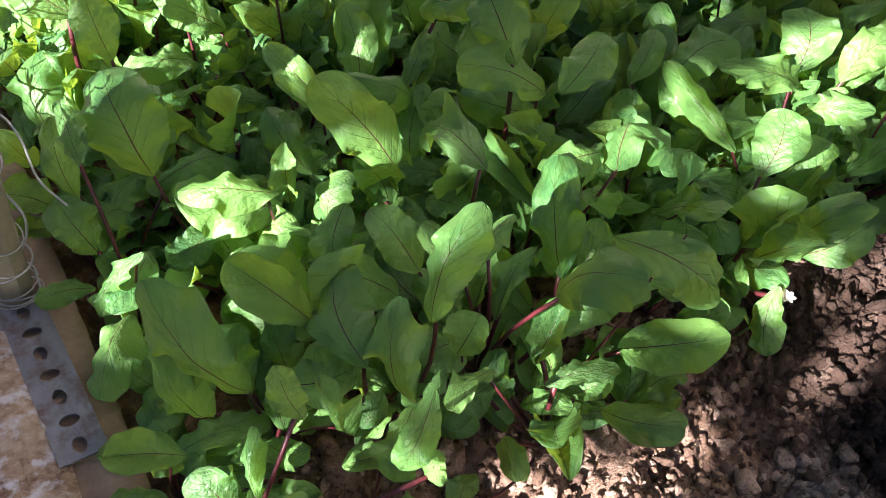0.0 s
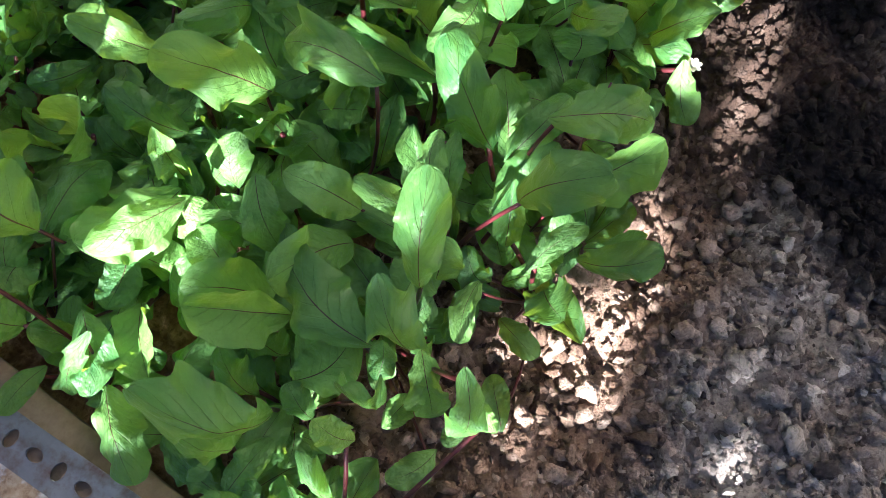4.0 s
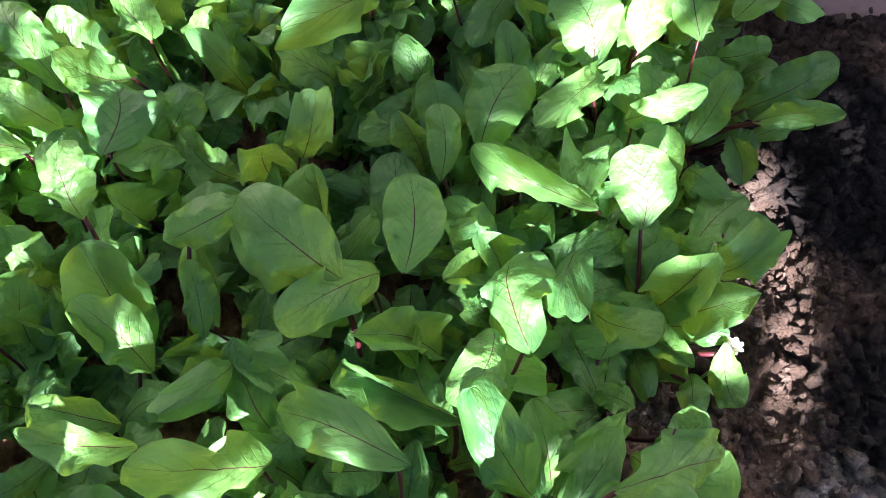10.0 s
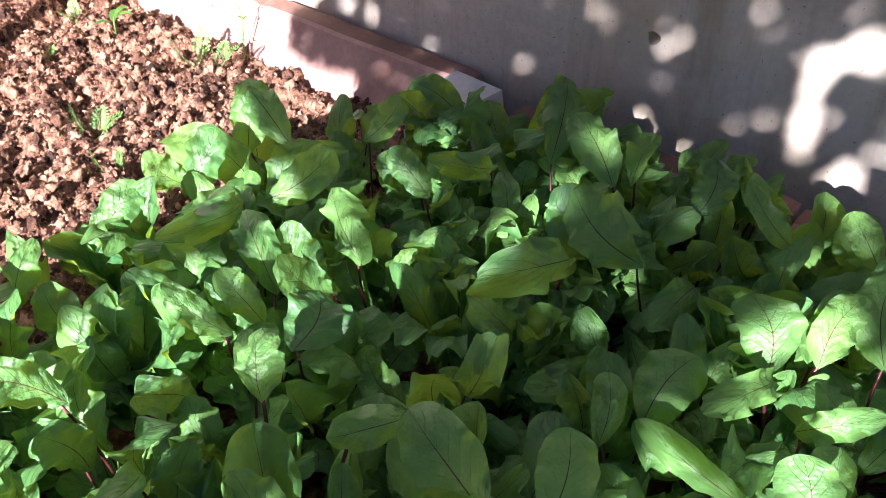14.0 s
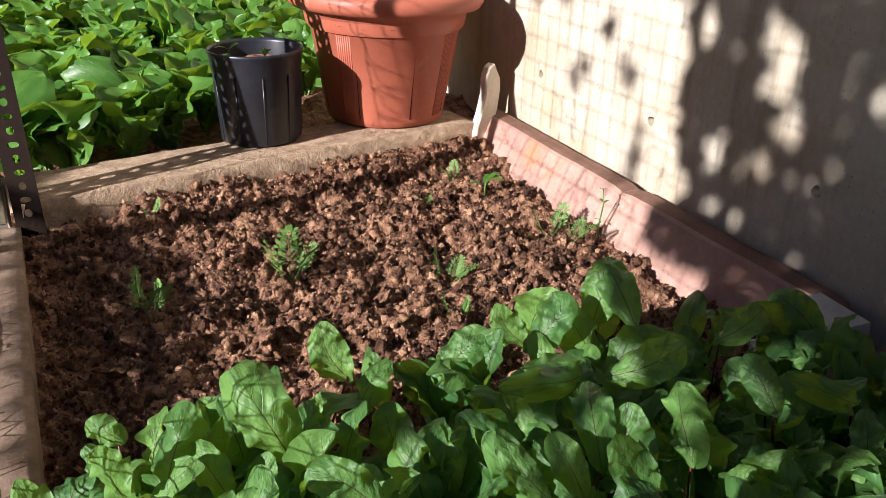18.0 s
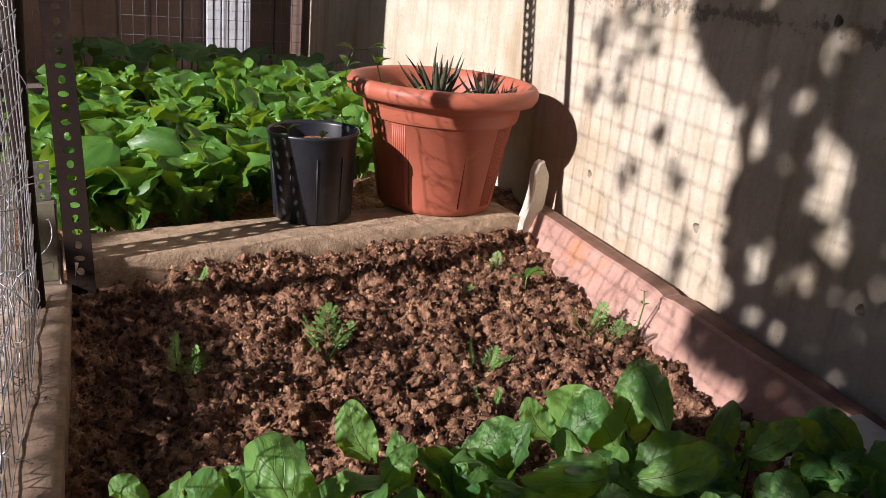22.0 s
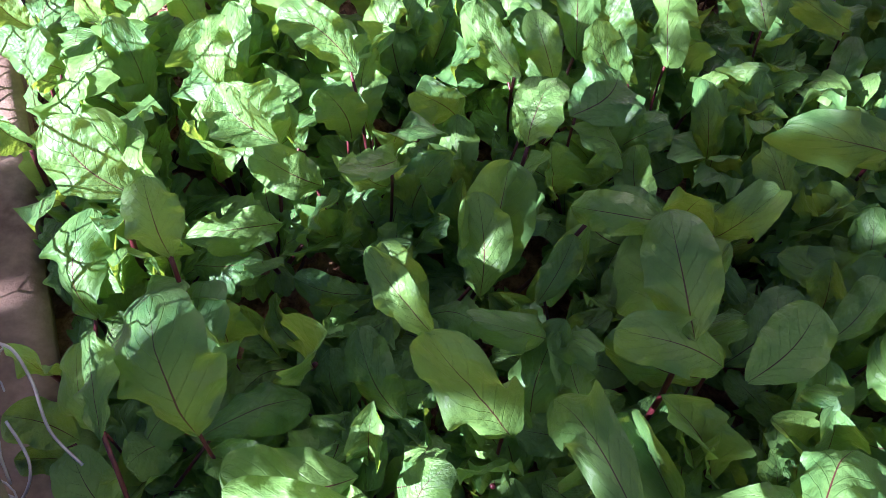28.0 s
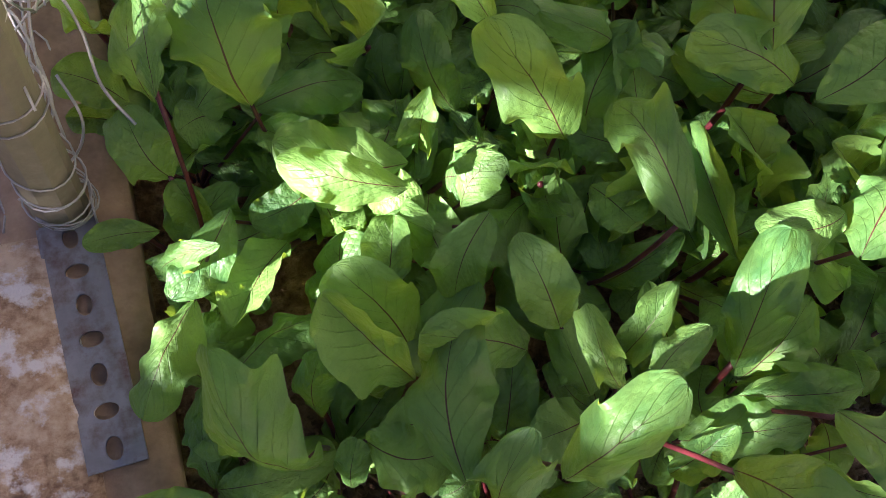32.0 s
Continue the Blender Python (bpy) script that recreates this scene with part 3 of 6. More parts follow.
for y0, y1, z, tl in ((1.4405, 2.085, 0.001, 0.008), (0.885, 1.438, 0.0, 0.0), (0.31, 0.79, -0.018, -0.02), (0.175, 0.30, -0.024, 0.0), (-0.33, 0.10, -0.026, 0.0), (-1.0, -0.34, -0.02, 0.0)):
    edging_tile(y0, y1, z, tl)

blk = box_bm(1.605, 1.69, 0.80, 0.90, -0.05, 0.106, 0.0, 7, 0.005, 4)
tagged(new("concrete_block", from_bm(blk, "concrete_block", M_BLOCK)), "pale grey cut concrete block leaning on the edging tiles", "block")
blk = box_bm(1.55, 1.598, 0.825, 0.905, -0.04, 0.055, 0.01, 3, 0.008, 8)
tagged(new("broken_stone", from_bm(blk, "broken_stone", M_BLOCK)), "small broken grey stone half sunk in the soil", "stone")


def shard():
    """A broken slip of white stone leaning in the corner."""
    bm = bmesh.new()
    outline = [(-0.01, 0), (0.05, 0.0), (0.056, 0.06), (0.064, 0.1), (0.066, 0.15), (0.06, 0.182), (0.045, 0.2), (0.03, 0.222), (0.012, 0.212), (0.002, 0.185), (0.008, 0.14), (0.0, 0.09), (-0.012, 0.05)]
    f = bm.faces.new([bm.verts.new((x, 0, z)) for x, z in outline])
    r = bmesh.ops.extrude_face_region(bm, geom=[f])
    bmesh.ops.translate(bm, vec=(0, 0.025, 0), verts=[g for g in r["geom"] if isinstance(g, bmesh.types.BMVert)])
    bmesh.ops.recalc_face_normals(bm, faces=bm.faces)
    bmesh.ops.bevel(bm, geom=bm.edges[:], offset=0.004, segments=1, affect="EDGES")
    ob = tagged(new("stone_shard", from_bm(bm, "stone_shard", M_SHARD)), "broken white stone slip leaning beside the terracotta pot", "stone")
    ob.matrix_world = pose(1.645, 2.01, 0.02, 0, 6, 20)


shard()


# ---- pots ----
def terracotta_pot(x, y, z):
    """A big plastic pot: rolled rim, fluted panels, hollow, filled with soil."""
    pot = tagged(new("planter_pot"), "large terracotta-coloured plastic planter with a rolled rim", "plant pot")
    pot.matrix_world = pose(x, y, z)
    sides = 96
    prof = [(0.0, 0.0), (0.142, 0.0), (0.152, 0.006), (0.156, 0.02), (0.196, 0.262), (0.204, 0.265), (0.209, 0.272), (0.218, 0.288), (0.243, 0.292), (0.251, 0.305), (0.252, 0.32), (0.245, 0.332), (0.232, 0.336), (0.221, 0.33), (0.214, 0.31), (0.205, 0.25), (0.2, 0.24)]
    v, f = lathe(prof, sides)
    part("body", to_mesh("body", v, f, M_TPOT), pot)
    # fluted bands between vertical grooves, four panels round the body
    for q in range(4):
        base_a = radians(-150 + 90 * q)
        for s in range(7):
            a = base_a + radians(1.9 * s)
            pts = [((0.1572 + (0.190 - 0.1572) * t) * math.cos(a), (0.1572 + (0.190 - 0.1572) * t) * math.sin(a), 0.025 + 0.21 * t) for t in (0, 0.25, 0.5, 0.75, 1)]
            vv, ff = tube(pts, 0.0028, 5)
            part("flute", to_mesh("flute", vv, ff, M_TPOT), pot)
        for a in (base_a + radians(15), base_a + radians(62)):
            pts = [((0.1564 + (0.1905 - 0.1564) * t) * math.cos(a), (0.1564 + (0.1905 - 0.1564) * t) * math.sin(a), 0.025 + 0.215 * t) for t in (0, 0.5, 1)]
            vv, ff = tube(pts, 0.0015, 5)
            part("panel_seam", to_mesh("panel_seam", vv, ff, M_RUST), pot, "dark seam line")
        ring = [((0.192) * math.cos(base_a + radians(15 + 4.7 * k)), 0.192 * math.sin(base_a + radians(15 + 4.7 * k)), 0.243) for k in range(11)]
        vv, ff = tube(ring, 0.002, 5)
        part("panel_seam", to_mesh("panel_seam", vv, ff, M_TPOT), pot)
    n = 20
    sv, sf = [(0, 0, 0.262)], []
    for r in range(1, 5):
        for k in range(n):
            a = 2 * math.pi * k / n
            rr = 0.208 * r / 4
            sv.append((rr * math.cos(a), rr * math.sin(a), 0.26 + 0.012 * noise.noise((rr * 30 * math.cos(a), rr * 30 * math.sin(a), 1))))
    sf += [(0, 1 + k, 1 + (k + 1) % n) for k in range(n)]
    for r in range(3):
        sf += [(1 + r * n + k, 1 + (r + 1) * n + k, 1 + (r + 1) * n + (k + 1) % n, 1 + r * n + (k + 1) % n) for k in range(n)]
    part("potting_soil", to_mesh("potting_soil", sv, sf, M_SOIL), pot, "dry potting soil")
    return pot


TPOT = (1.44, 2.165, 0.088)
terracotta_pot(*TPOT)


def spike_mesh(name, bend):
    """A fleshy pointed leaf of length 1, thick at its base."""
    verts, faces = [], []
    n = 8
    for j in range(n + 1):
        t = j / n
        w, th = 0.11 * (1 - t) ** 0.8 + 0.002, 0.05 * (1 - t) + 0.002
        z = bend * t * t
        verts += [(-w, t, z + 0.35 * w), (0, t, z - th), (w, t, z + 0.35 * w), (0, t, z + 0.1 * w)]
    for j in range(n):
        for k in range(4):
            a, b = 4 * j + k, 4 * j + (k + 1) % 4
            faces.append((a, b, b + 4, a + 4))
    return to_mesh(name, verts, faces, M_ALOE)


SPIKES = [spike_mesh("spike", b) for b in (0.1, 0.25, -0.12)]


def aloe(x, y, z, size, count, seed):
    plant = tagged(new("aloe_plant"), "small dark spiky aloe growing in the terracotta planter", "aloe", "aloes in the planter")
    plant.matrix_world = pose(x, y, z)
    rng = random.Random(seed)
    for k in range(count):
        a, el = k * 2.4, radians(25 + 55 * k / count)
        d = Vector((math.cos(a) * math.cos(el), math.sin(a) * math.cos(el), math.sin(el)))
        L = size * rng.uniform(0.75, 1.1)
        part("leaf", SPIKES[k % 3], plant, m=leaf_pose((0, 0, 0), d * L, L, (0, 0, 1) if el < 1.2 else (-d.x, -d.y, 0.2)))


aloe(TPOT[0] - 0.02, TPOT[1] - 0.02, 0.35, 0.15, 26, 1)
aloe(TPOT[0] + 0.125, TPOT[1] + 0.0, 0.35, 0.115, 14, 2)


def sprig(name, x, y, z, points, size, label, seed):
    """A thin weed: stem along points with small paired leaves."""
    w = tagged(new(name), label, "weed")
    w.matrix_world = pose(x, y, z)
    v, f = tube(points, [0.0022 * (1 - 0.6 * k / len(points)) for k in range(len(points))], 5)
    part("stem", to_mesh("stem", v, f, M_GREEN), w)
    rng = random.Random(seed)
    for k, p in enumerate(points[1:]):
        for s in (0, 1):
            a = rng.uniform(0, 6.28)
            d = Vector((math.cos(a), math.sin(a), rng.uniform(0, 0.6))).normalized()
            part("leaf", LEAF_SMALL, w, m=leaf_pose(p, Vector(p) + d * size, size * 0.45, (0, 0, 1)))


LEAF_SMALL = leaf_mesh("leaf", 99, M_SPINACH, 0.1, 0.1, 0.02, 0.45, 0.6, 0.0, nx=4, ny=6)
sprig("weed", TPOT[0] - 0.17, TPOT[1] - 0.05, 0.35, [(0, 0, 0), (-0.01, 0, 0.05), (-0.03, 0.0, 0.11), (-0.05, 0.01, 0.145), (-0.085, 0.02, 0.14), (-0.10, 0.02, 0.10), (-0.105, 0.02, 0.06)], 0.045, "thin green weed hanging over the planter rim", 5)
sprig("weed", TPOT[0] - 0.12, TPOT[1] - 0.1, 0.35, [(0, 0, 0), (0.0, 0, 0.03), (0.01, 0.0, 0.055)], 0.03, "thin green weed growing in the planter", 6)


def black_pot(x, y, z):
    """A thin-walled nursery pot with a lipped rim, ribs and a bed of dry compost."""
    pot = tagged(new("nursery_pot"), "black plastic nursery pot with dry compost on the kerb", "plant pot")
    pot.matrix_world = pose(x, y, z, 0, -1.5, 0)
    prof = [(0.0, 0.0), (0.091, 0.0), (0.095, 0.004), (0.104, 0.170), (0.1055, 0.172), (0.108, 0.205), (0.111, 0.209), (0.111, 0.215), (0.1085, 0.2165), (0.106, 0.207), (0.100, 0.15)]
    v, f = lathe(prof, 56)
    part("body", to_mesh("body", v, f, M_BLACK), pot)
    for k in range(10):
        a = 2 * math.pi * k / 10 + 0.2
        pts = [((0.0945 + 0.0095 * t) * math.cos(a), (0.0945 + 0.0095 * t) * math.sin(a), 0.006 + 0.158 * t) for t in (0, 0.5, 1)]
        vv, ff = tube(pts, 0.0022, 5)
        part("rib", to_mesh("rib", vv, ff, M_BLACK), pot)
    n = 18
    sv = [(0, 0, 0.178)] + [(rr * math.cos(2 * math.pi * k / n), rr * math.sin(2 * math.pi * k / n), 0.175 + 0.008 * noise.noise((k * 1.3, rr * 40, 0))) for rr in (0.055, 0.101) for k in range(n)]
    sf = [(0, 1 + k, 1 + (k + 1) % n) for k in range(n)] + [(1 + k, 1 + n + k, 1 + n + (k + 1) % n, 1 + (k + 1) % n) for k in range(n)]
    part("compost", to_mesh("compost", sv, sf, M_SOIL), pot, "dry grey compost")


black_pot(1.081, 2.07, 0.09)
sprig("weed", 1.01, 2.02, 0.268, [(0, 0, 0), (-0.002, 0, 0.025), (-0.006, 0, 0.045)], 0.035, "small green weed in the black pot", 7)
sprig("weed", 1.09, 2.045, 0.268, [(0, 0, 0), (0.002, 0, 0.02)], 0.03, "small green weed in the black pot", 8)


# ---- slotted steel, pole, wire ----
def slotted_strip(length, width, thick, holes):
    """A flat flange along z with a row of round-ended slots cut through it, built as quads round each slot."""
    bm = bmesh.new()
    step = length / holes
    for h in range(holes):
        z0, z1 = h * step, (h + 1) * step
        zc = (z0 + z1) / 2
        lying = h % 2
        rx, rz = (0.0085, 0.0058) if lying else (0.0058, 0.0082)
        rx, rz = rx * width / 0.04, rz * min(1, step / 0.024)
        n = 16
        lay = []
        for y in (0, thick):
            outer, inner = [], []
            for k in range(n):
                a = 2 * math.pi * k / n
                c, s = math.cos(a), math.sin(a)
                q = max(abs(c), abs(s))
                outer.append(bm.verts.new((width / 2 * c / q, y, zc + step / 2 * s / q)))
                inner.append(bm.verts.new((rx * c, y, zc + rz * s)))
            lay.append((outer, inner))
        for k in range(n):
            j = (k + 1) % n
            bm.faces.new((lay[0][0][k], lay[0][0][j], lay[0][1][j], lay[0][1][k]))
            bm.faces.new((lay[1][0][j], lay[1][0][k], lay[1][1][k], lay[1][1][j]))
            bm.faces.new((lay[0][1][k], lay[0][1][j], lay[1][1][j], lay[1][1][k]))
            bm.faces.new((lay[0][0][j], lay[0][0][k], lay[1][0][k], lay[1][0][j]))
    bmesh.ops.remove_doubles(bm, verts=bm.verts, dist=1e-5)
    return bm


def slotted_angle(name, m, length, width, holes, mat, label, category="steel angle"):
    ob = tagged(new(name), label, category)
    ob.matrix_world = m
    part("flange", from_bm(slotted_strip(length, width, 0.0025, holes), "flange", mat), ob)
    part("flange", from_bm(slotted_strip(length, width, 0.0025, holes), "flange", mat), ob, m=Matrix.Translation((-width / 2, width / 2 + 0.0025, 0)) @ Matrix.Rotation(radians(90), 4, "Z"))
    return ob


slotted_angle("fence_post", pose(0.553, 1.787, 0.0, -6.5, -3.9, -10), 1.62, 0.050, 60, M_RUST, "dark rusty slotted steel angle standing as a fence post", "post")
slotted_angle("angle_offcut", pose(0.480, 1.93, 0.175, 0, 0, 24), 0.085, 0.034, 4, M_WHITE, "short white slotted steel angle on a batten", "steel angle")
tagged(new("batten", from_bm(box_bm(0.462, 0.505, 1.92, 1.955, 0.0, 0.176, 0.003, 2, 0.0015, 3), "batten", M_POLE)), "short weathered wooden batten at the kerb corner", "batten")
pv, pf = tube([(0.474, 1.70, 0.0), (0.474, 1.64, 0.155), (0.474, 1.60, 0.28), (0.474, 1.572, 0.40), (0.474, 1.575, 0.52), (0.474, 1.61, 0.63), (0.474, 1.646, 0.726), (0.474, 1.666, 0.956), (0.474, 1.705, 1.189), (0.474, 1.78, 1.7)], 0.016, 12)
tagged(new("steel_pipe", to_mesh("steel_pipe", pv, pf, M_RUST)), "thin bent dark steel pipe standing at the fence end", "pipe")
ST = [(0.958, -0.003, 0.2), (0.941, -0.001, 0.17), (0.927, 0.0, 0.12), (0.901, 0.005, 0.06), (0.89, 0.02, 0.0)]
slotted_angle("slotted_angle_bar", pose(0.497, 0.113, 0.052, -90, 0, 3), 0.178, 0.038, 7, M_GALV, "galvanised slotted steel angle lying on the kerb", "steel angle")


def stake():
    ob = tagged(new("wooden_stake"), "weathered grey-green stake bound with rusty wire", "stake")
    ob.matrix_world = pose(0.483, 0.305, 0.0)
    pts = [(0.0, 0, 0.0), (0.004, -0.002, 0.12), (0.01, -0.004, 0.3), (0.0, 0, 0.7), (-0.01, 0.005, 1.15)]
    v, f = tube(pts, [0.0195, 0.019, 0.0185, 0.018, 0.017], 9)
    part("shaft", to_mesh("shaft", v, f, M_POLE, False), ob)
    rng = random.Random(3)
    for k in range(10):
        z = (0.052, 0.057, 0.062, 0.068, 0.088, 0.094, 0.12, 0.19, 0.2, 0.27)[k]
        r = 0.0205 + rng.uniform(0, 0.003)
        tx, ty, ox = rng.uniform(-0.25, 0.25), rng.uniform(-0.3, 0.3), rng.uniform(-0.001, 0.003)
        pts = [(0.004 + ox + r * math.cos(a), r * math.sin(a), z + tx * r * math.cos(a) + ty * r * math.sin(a) + 0.004 * k / 9) for a in [2 * math.pi * q / 18 + k for q in range(19)]]
        v, f = tube(pts, 0.0007, 5)
        part("binding_wire", to_mesh("binding_wire", v, f, M_WIRE), ob, "twisted binding wire")


stake()


def loose_wire(points, r=0.0011, label="loose bent end of galvanised wire at the fence"):
    """A bent wire through a few points, smoothed."""
    pts = [Vector(p) for p in points]
    out = []
    for i in range(len(pts) - 1):
        p0, p1, p2, p3 = pts[max(i - 1, 0)], pts[i], pts[i + 1], pts[min(i + 2, len(pts) - 1)]
        for k in range(6):
            t = k / 6
            out.append(0.5 * ((2 * p1) + (p2 - p0) * t + (2 * p0 - 5 * p1 + 4 * p2 - p3) * t * t + (3 * p1 - p0 - 3 * p2 + p3) * t ** 3))
    out.append(pts[-1])
    v, f = tube(out, r, 6)
    tagged(new("wire", to_mesh("wire", v, f, M_WIRE)), label, "wire", "loose fence wires")


loose_wire([(0.502, 0.33, 0.10), (0.50, 0.36, 0.15), (0.507, 0.385, 0.18), (0.523, 0.38, 0.185), (0.532, 0.36, 0.17), (0.535, 0.34, 0.14), (0.55, 0.32, 0.12)])
loose_wire([(0.475, 0.32, 0.10), (0.50, 0.345, 0.115), (0.49, 0.40, 0.14), (0.47, 0.43, 0.12), (0.48, 0.48, 0.09)])
loose_wire([(0.46, 0.31, 0.06), (0.50, 0.325, 0.075), (0.515, 0.34, 0.10), (0.505, 0.37, 0.115)])


def wire_fence():
    """Welded mesh with a crumpled second layer of hexagonal netting in front of it."""
    ob = tagged(new("wire_fence"), "tangled galvanised wire mesh fence along the kerb", "fence")
    y0, y1, top = 0.30, 1.735, 1.5
    def wob(y, z, s):
        return 0.016 * noise.noise((y * 2.4, z * 4, s))
    for k in range(30):
        y = y0 + (y1 - y0) * k / 29
        pts = [(0.478 + wob(y, z, 1), y + 0.009 * noise.noise((y * 9, z * 5, 2)), z) for z in np.linspace(0.03, top, 13)]
        v, f = tube(pts, 0.0011, 5)
        part("upright_wire", to_mesh("upright_wire", v, f, M_WIRE), ob)
    for k in range(25):
        z = 0.05 + (top - 0.06) * k / 24
        pts = [(0.4802 + wob(y, z, 1), y, z + 0.003 * noise.noise((y * 5, z * 9, 4))) for y in np.linspace(y0, y1, 15)]
        v, f = tube(pts, 0.0011, 5)
        part("cross_wire", to_mesh("cross_wire", v, f, M_WIRE), ob)
    pieces = []
    cell = 0.034
    for i in range(int((y1 - y0) / cell)):
        for j in range(int(0.95 / cell)):
            y, z = y0 + (i + 0.5 * (j % 2)) * cell, 0.04 + j * cell * 0.86
            def q(a, b):
                return (0.452 + 0.022 * noise.noise((a * 4, b * 4, 8)) + 0.008 * noise.noise((a * 15, b * 15, 5)), a + 0.012 * noise.noise((a * 8, b * 8, 6)), b + 0.012 * noise.noise((a * 8, b * 8, 7)))
            c = (y, z)
            if z > 0.62 + 0.2 * noise.noise((y * 3, 0, 1)) or noise.noise((y * 6, z * 6, 3)) > (0.15 if z < 0.3 else -0.05):
                continue
            for dy, dz in ((cell * 0.5, cell * 0.3), (-cell * 0.5, cell * 0.3), (0, -cell * 0.5)):
                pieces.append(tube([q(*c), q(y + dy, z + dz)], 0.0008, 4, False))
    v, f = join_geo(pieces)
    tagged(part("hex_netting", to_mesh("hex_netting", v, f, M_WIRE), ob, "crumpled hexagonal wire netting"), kind="stuff")
    rng = random.Random(11)
    for k in range(130):
        y = rng.uniform(0.45, 1.74) if k % 3 else rng.uniform(0.3, 0.5)
        z = rng.uniform(0.04, 0.75)
        p = Vector((0.455 + 0.03 * rng.random(), y, z))
        pts, d = [p.copy()], Vector((rng.uniform(-0.5, 0.5), rng.uniform(-1, 1), rng.uniform(-0.6, 1))).normalized()
        for q in range(9):
            d = (d + 0.75 * Vector((rng.uniform(-0.8, 0.8), rng.uniform(-1, 1), rng.uniform(-1, 1)))).normalized()
            p = p + 0.014 * d
            p.x = min(max(p.x, 0.43), 0.508)
            p.z = max(p.z, 0.035)
            pts.append(p.copy())
        v, f = tube(pts, 0.0009, 5)
        part("stray_wire", to_mesh("stray_wire", v, f, M_WIRE), ob)


wire_fence()

# ---- stained slab beside the kerb ----
kerb("paving_slab", -0.35, 0.484, -1.0, 0.285, -0.06, 0.052, M_SLAB, "weathered stone slab with white and rust stains", 0.005, 5)
kerb("paving_slab", -0.35, 0.455, 0.30, 1.9, -0.06, 0.03, M_SLAB, "weathered stone slab beside the wire fence", 0.005, 6)

# ---- seedlings in the bare soil ----
def frond_mesh(seed):
    """A feathery carrot leaf of length 1: a bare stalk, then pairs of leaflets cut into small flat lobes."""
    rng = random.Random(seed)
    def arch(t):
        return Vector((0.03 * math.sin(3 * t + seed), t, 0.3 * t * (1 - t)))
    pieces = [tube([arch(t) for t in (0, 0.2, 0.4, 0.6, 0.8, 1)], [0.014, 0.012, 0.010, 0.008, 0.006, 0.004], 4)]
    def lobe(p, d, size):
        d = d.normalized()
        w = d.cross(Vector((rng.uniform(-0.3, 0.3), rng.uniform(-0.3, 0.3), 1))).normalized() * size * 0.3
        q = p + d * size * 0.55 + Vector((0, 0, 0.1 * size))
        tip = p + d * size
        pieces.append(([p, q - w, tip, q + w], [(0, 1, 2), (0, 2, 3)]))
    for k in range(6):
        t = 0.38 + 0.56 * k / 5
        reach = 0.30 * (1.08 - t) ** 0.6
        for s in (-1, 1):
            root = arch(t)
            way = Vector((s, 0.55, rng.uniform(-0.15, 0.25))).normalized()
            tip = root + way * reach
            pieces.append(tube([root, root.lerp(tip, 0.5), tip], [0.006, 0.005, 0.003], 3, False))
            for q in (0.3, 0.55, 0.8):
                p = root.lerp(tip, q)
                for turn in (-1, 1):
                    lobe(p, way + turn * Vector((-way.y, way.x, 0)) * 1.1, 0.10 * (1.1 - 0.4 * q))
            lobe(tip, way, 0.12)
    for turn in (-0.6, 0, 0.6):
        lobe(arch(1), Vector((turn, 1, 0)), 0.13)
    v, f = join_geo(pieces)
    return to_mesh("frond", v, f, M_SEEDLING)


FRONDS = [frond_mesh(s) for s in (1, 2, 3)]


def seedling(x, y, size, count, seed):
    s = tagged(new("carrot_seedling"), "young feathery carrot seedling in bare soil", "seedling", "seedlings in the soil")
    s.matrix_world = pose(x, y, soil_height(x, y))
    rng = random.Random(seed)
    for k in range(count):
        a, el = k * 2.4 + rng.random(), radians(rng.uniform(42, 80))
        d = Vector((math.cos(a) * math.cos(el), math.sin(a) * math.cos(el), math.sin(el)))
        L = size * rng.uniform(0.7, 1.1)
        part("frond", FRONDS[k % 3], s, m=leaf_pose((0, 0, 0), d * L, L, (d.x, d.y, 0.6) if el > 1.0 else (0, 0, 1)))


for k, (x, y, sz, n) in enumerate([(0.716, 1.385, 0.12, 3), (0.975, 1.45, 0.13, 4), (1.25, 1.36, 0.10, 3), (1.205, 1.23, 0.08, 3), (0.77, 1.745, 0.05, 2), (0.837, 1.88, 0.05, 2), (1.482, 1.83, 0.07, 3), (1.54, 1.47, 0.11, 3), (1.545, 1.39, 0.07, 3), (1.35, 1.70, 0.05, 3)]):
    seedling(x, y, sz * 0.8, n, 40 + k)
sprig("broadleaf_seedling", 1.516, 1.722, 0.0, [(0, 0, 0), (0, 0, 0.025), (0.004, 0, 0.04)], 0.04, "small round-leaved seedling in bare soil", 9)
sprig("broadleaf_seedling", 0.79, 1.78, 0.0, [(0, 0, 0), (0, 0, 0.03)], 0.03, "small round-leaved seedling in bare soil", 10)
sprig("dry_weed", 1.622, 1.415, 0.0, [(0, 0, 0), (0.004, 0.002, 0.04), (0.008, 0.0, 0.08), (0.004, 0.002, 0.11)], 0.014, "thin dry weed against the edging tile", 12)

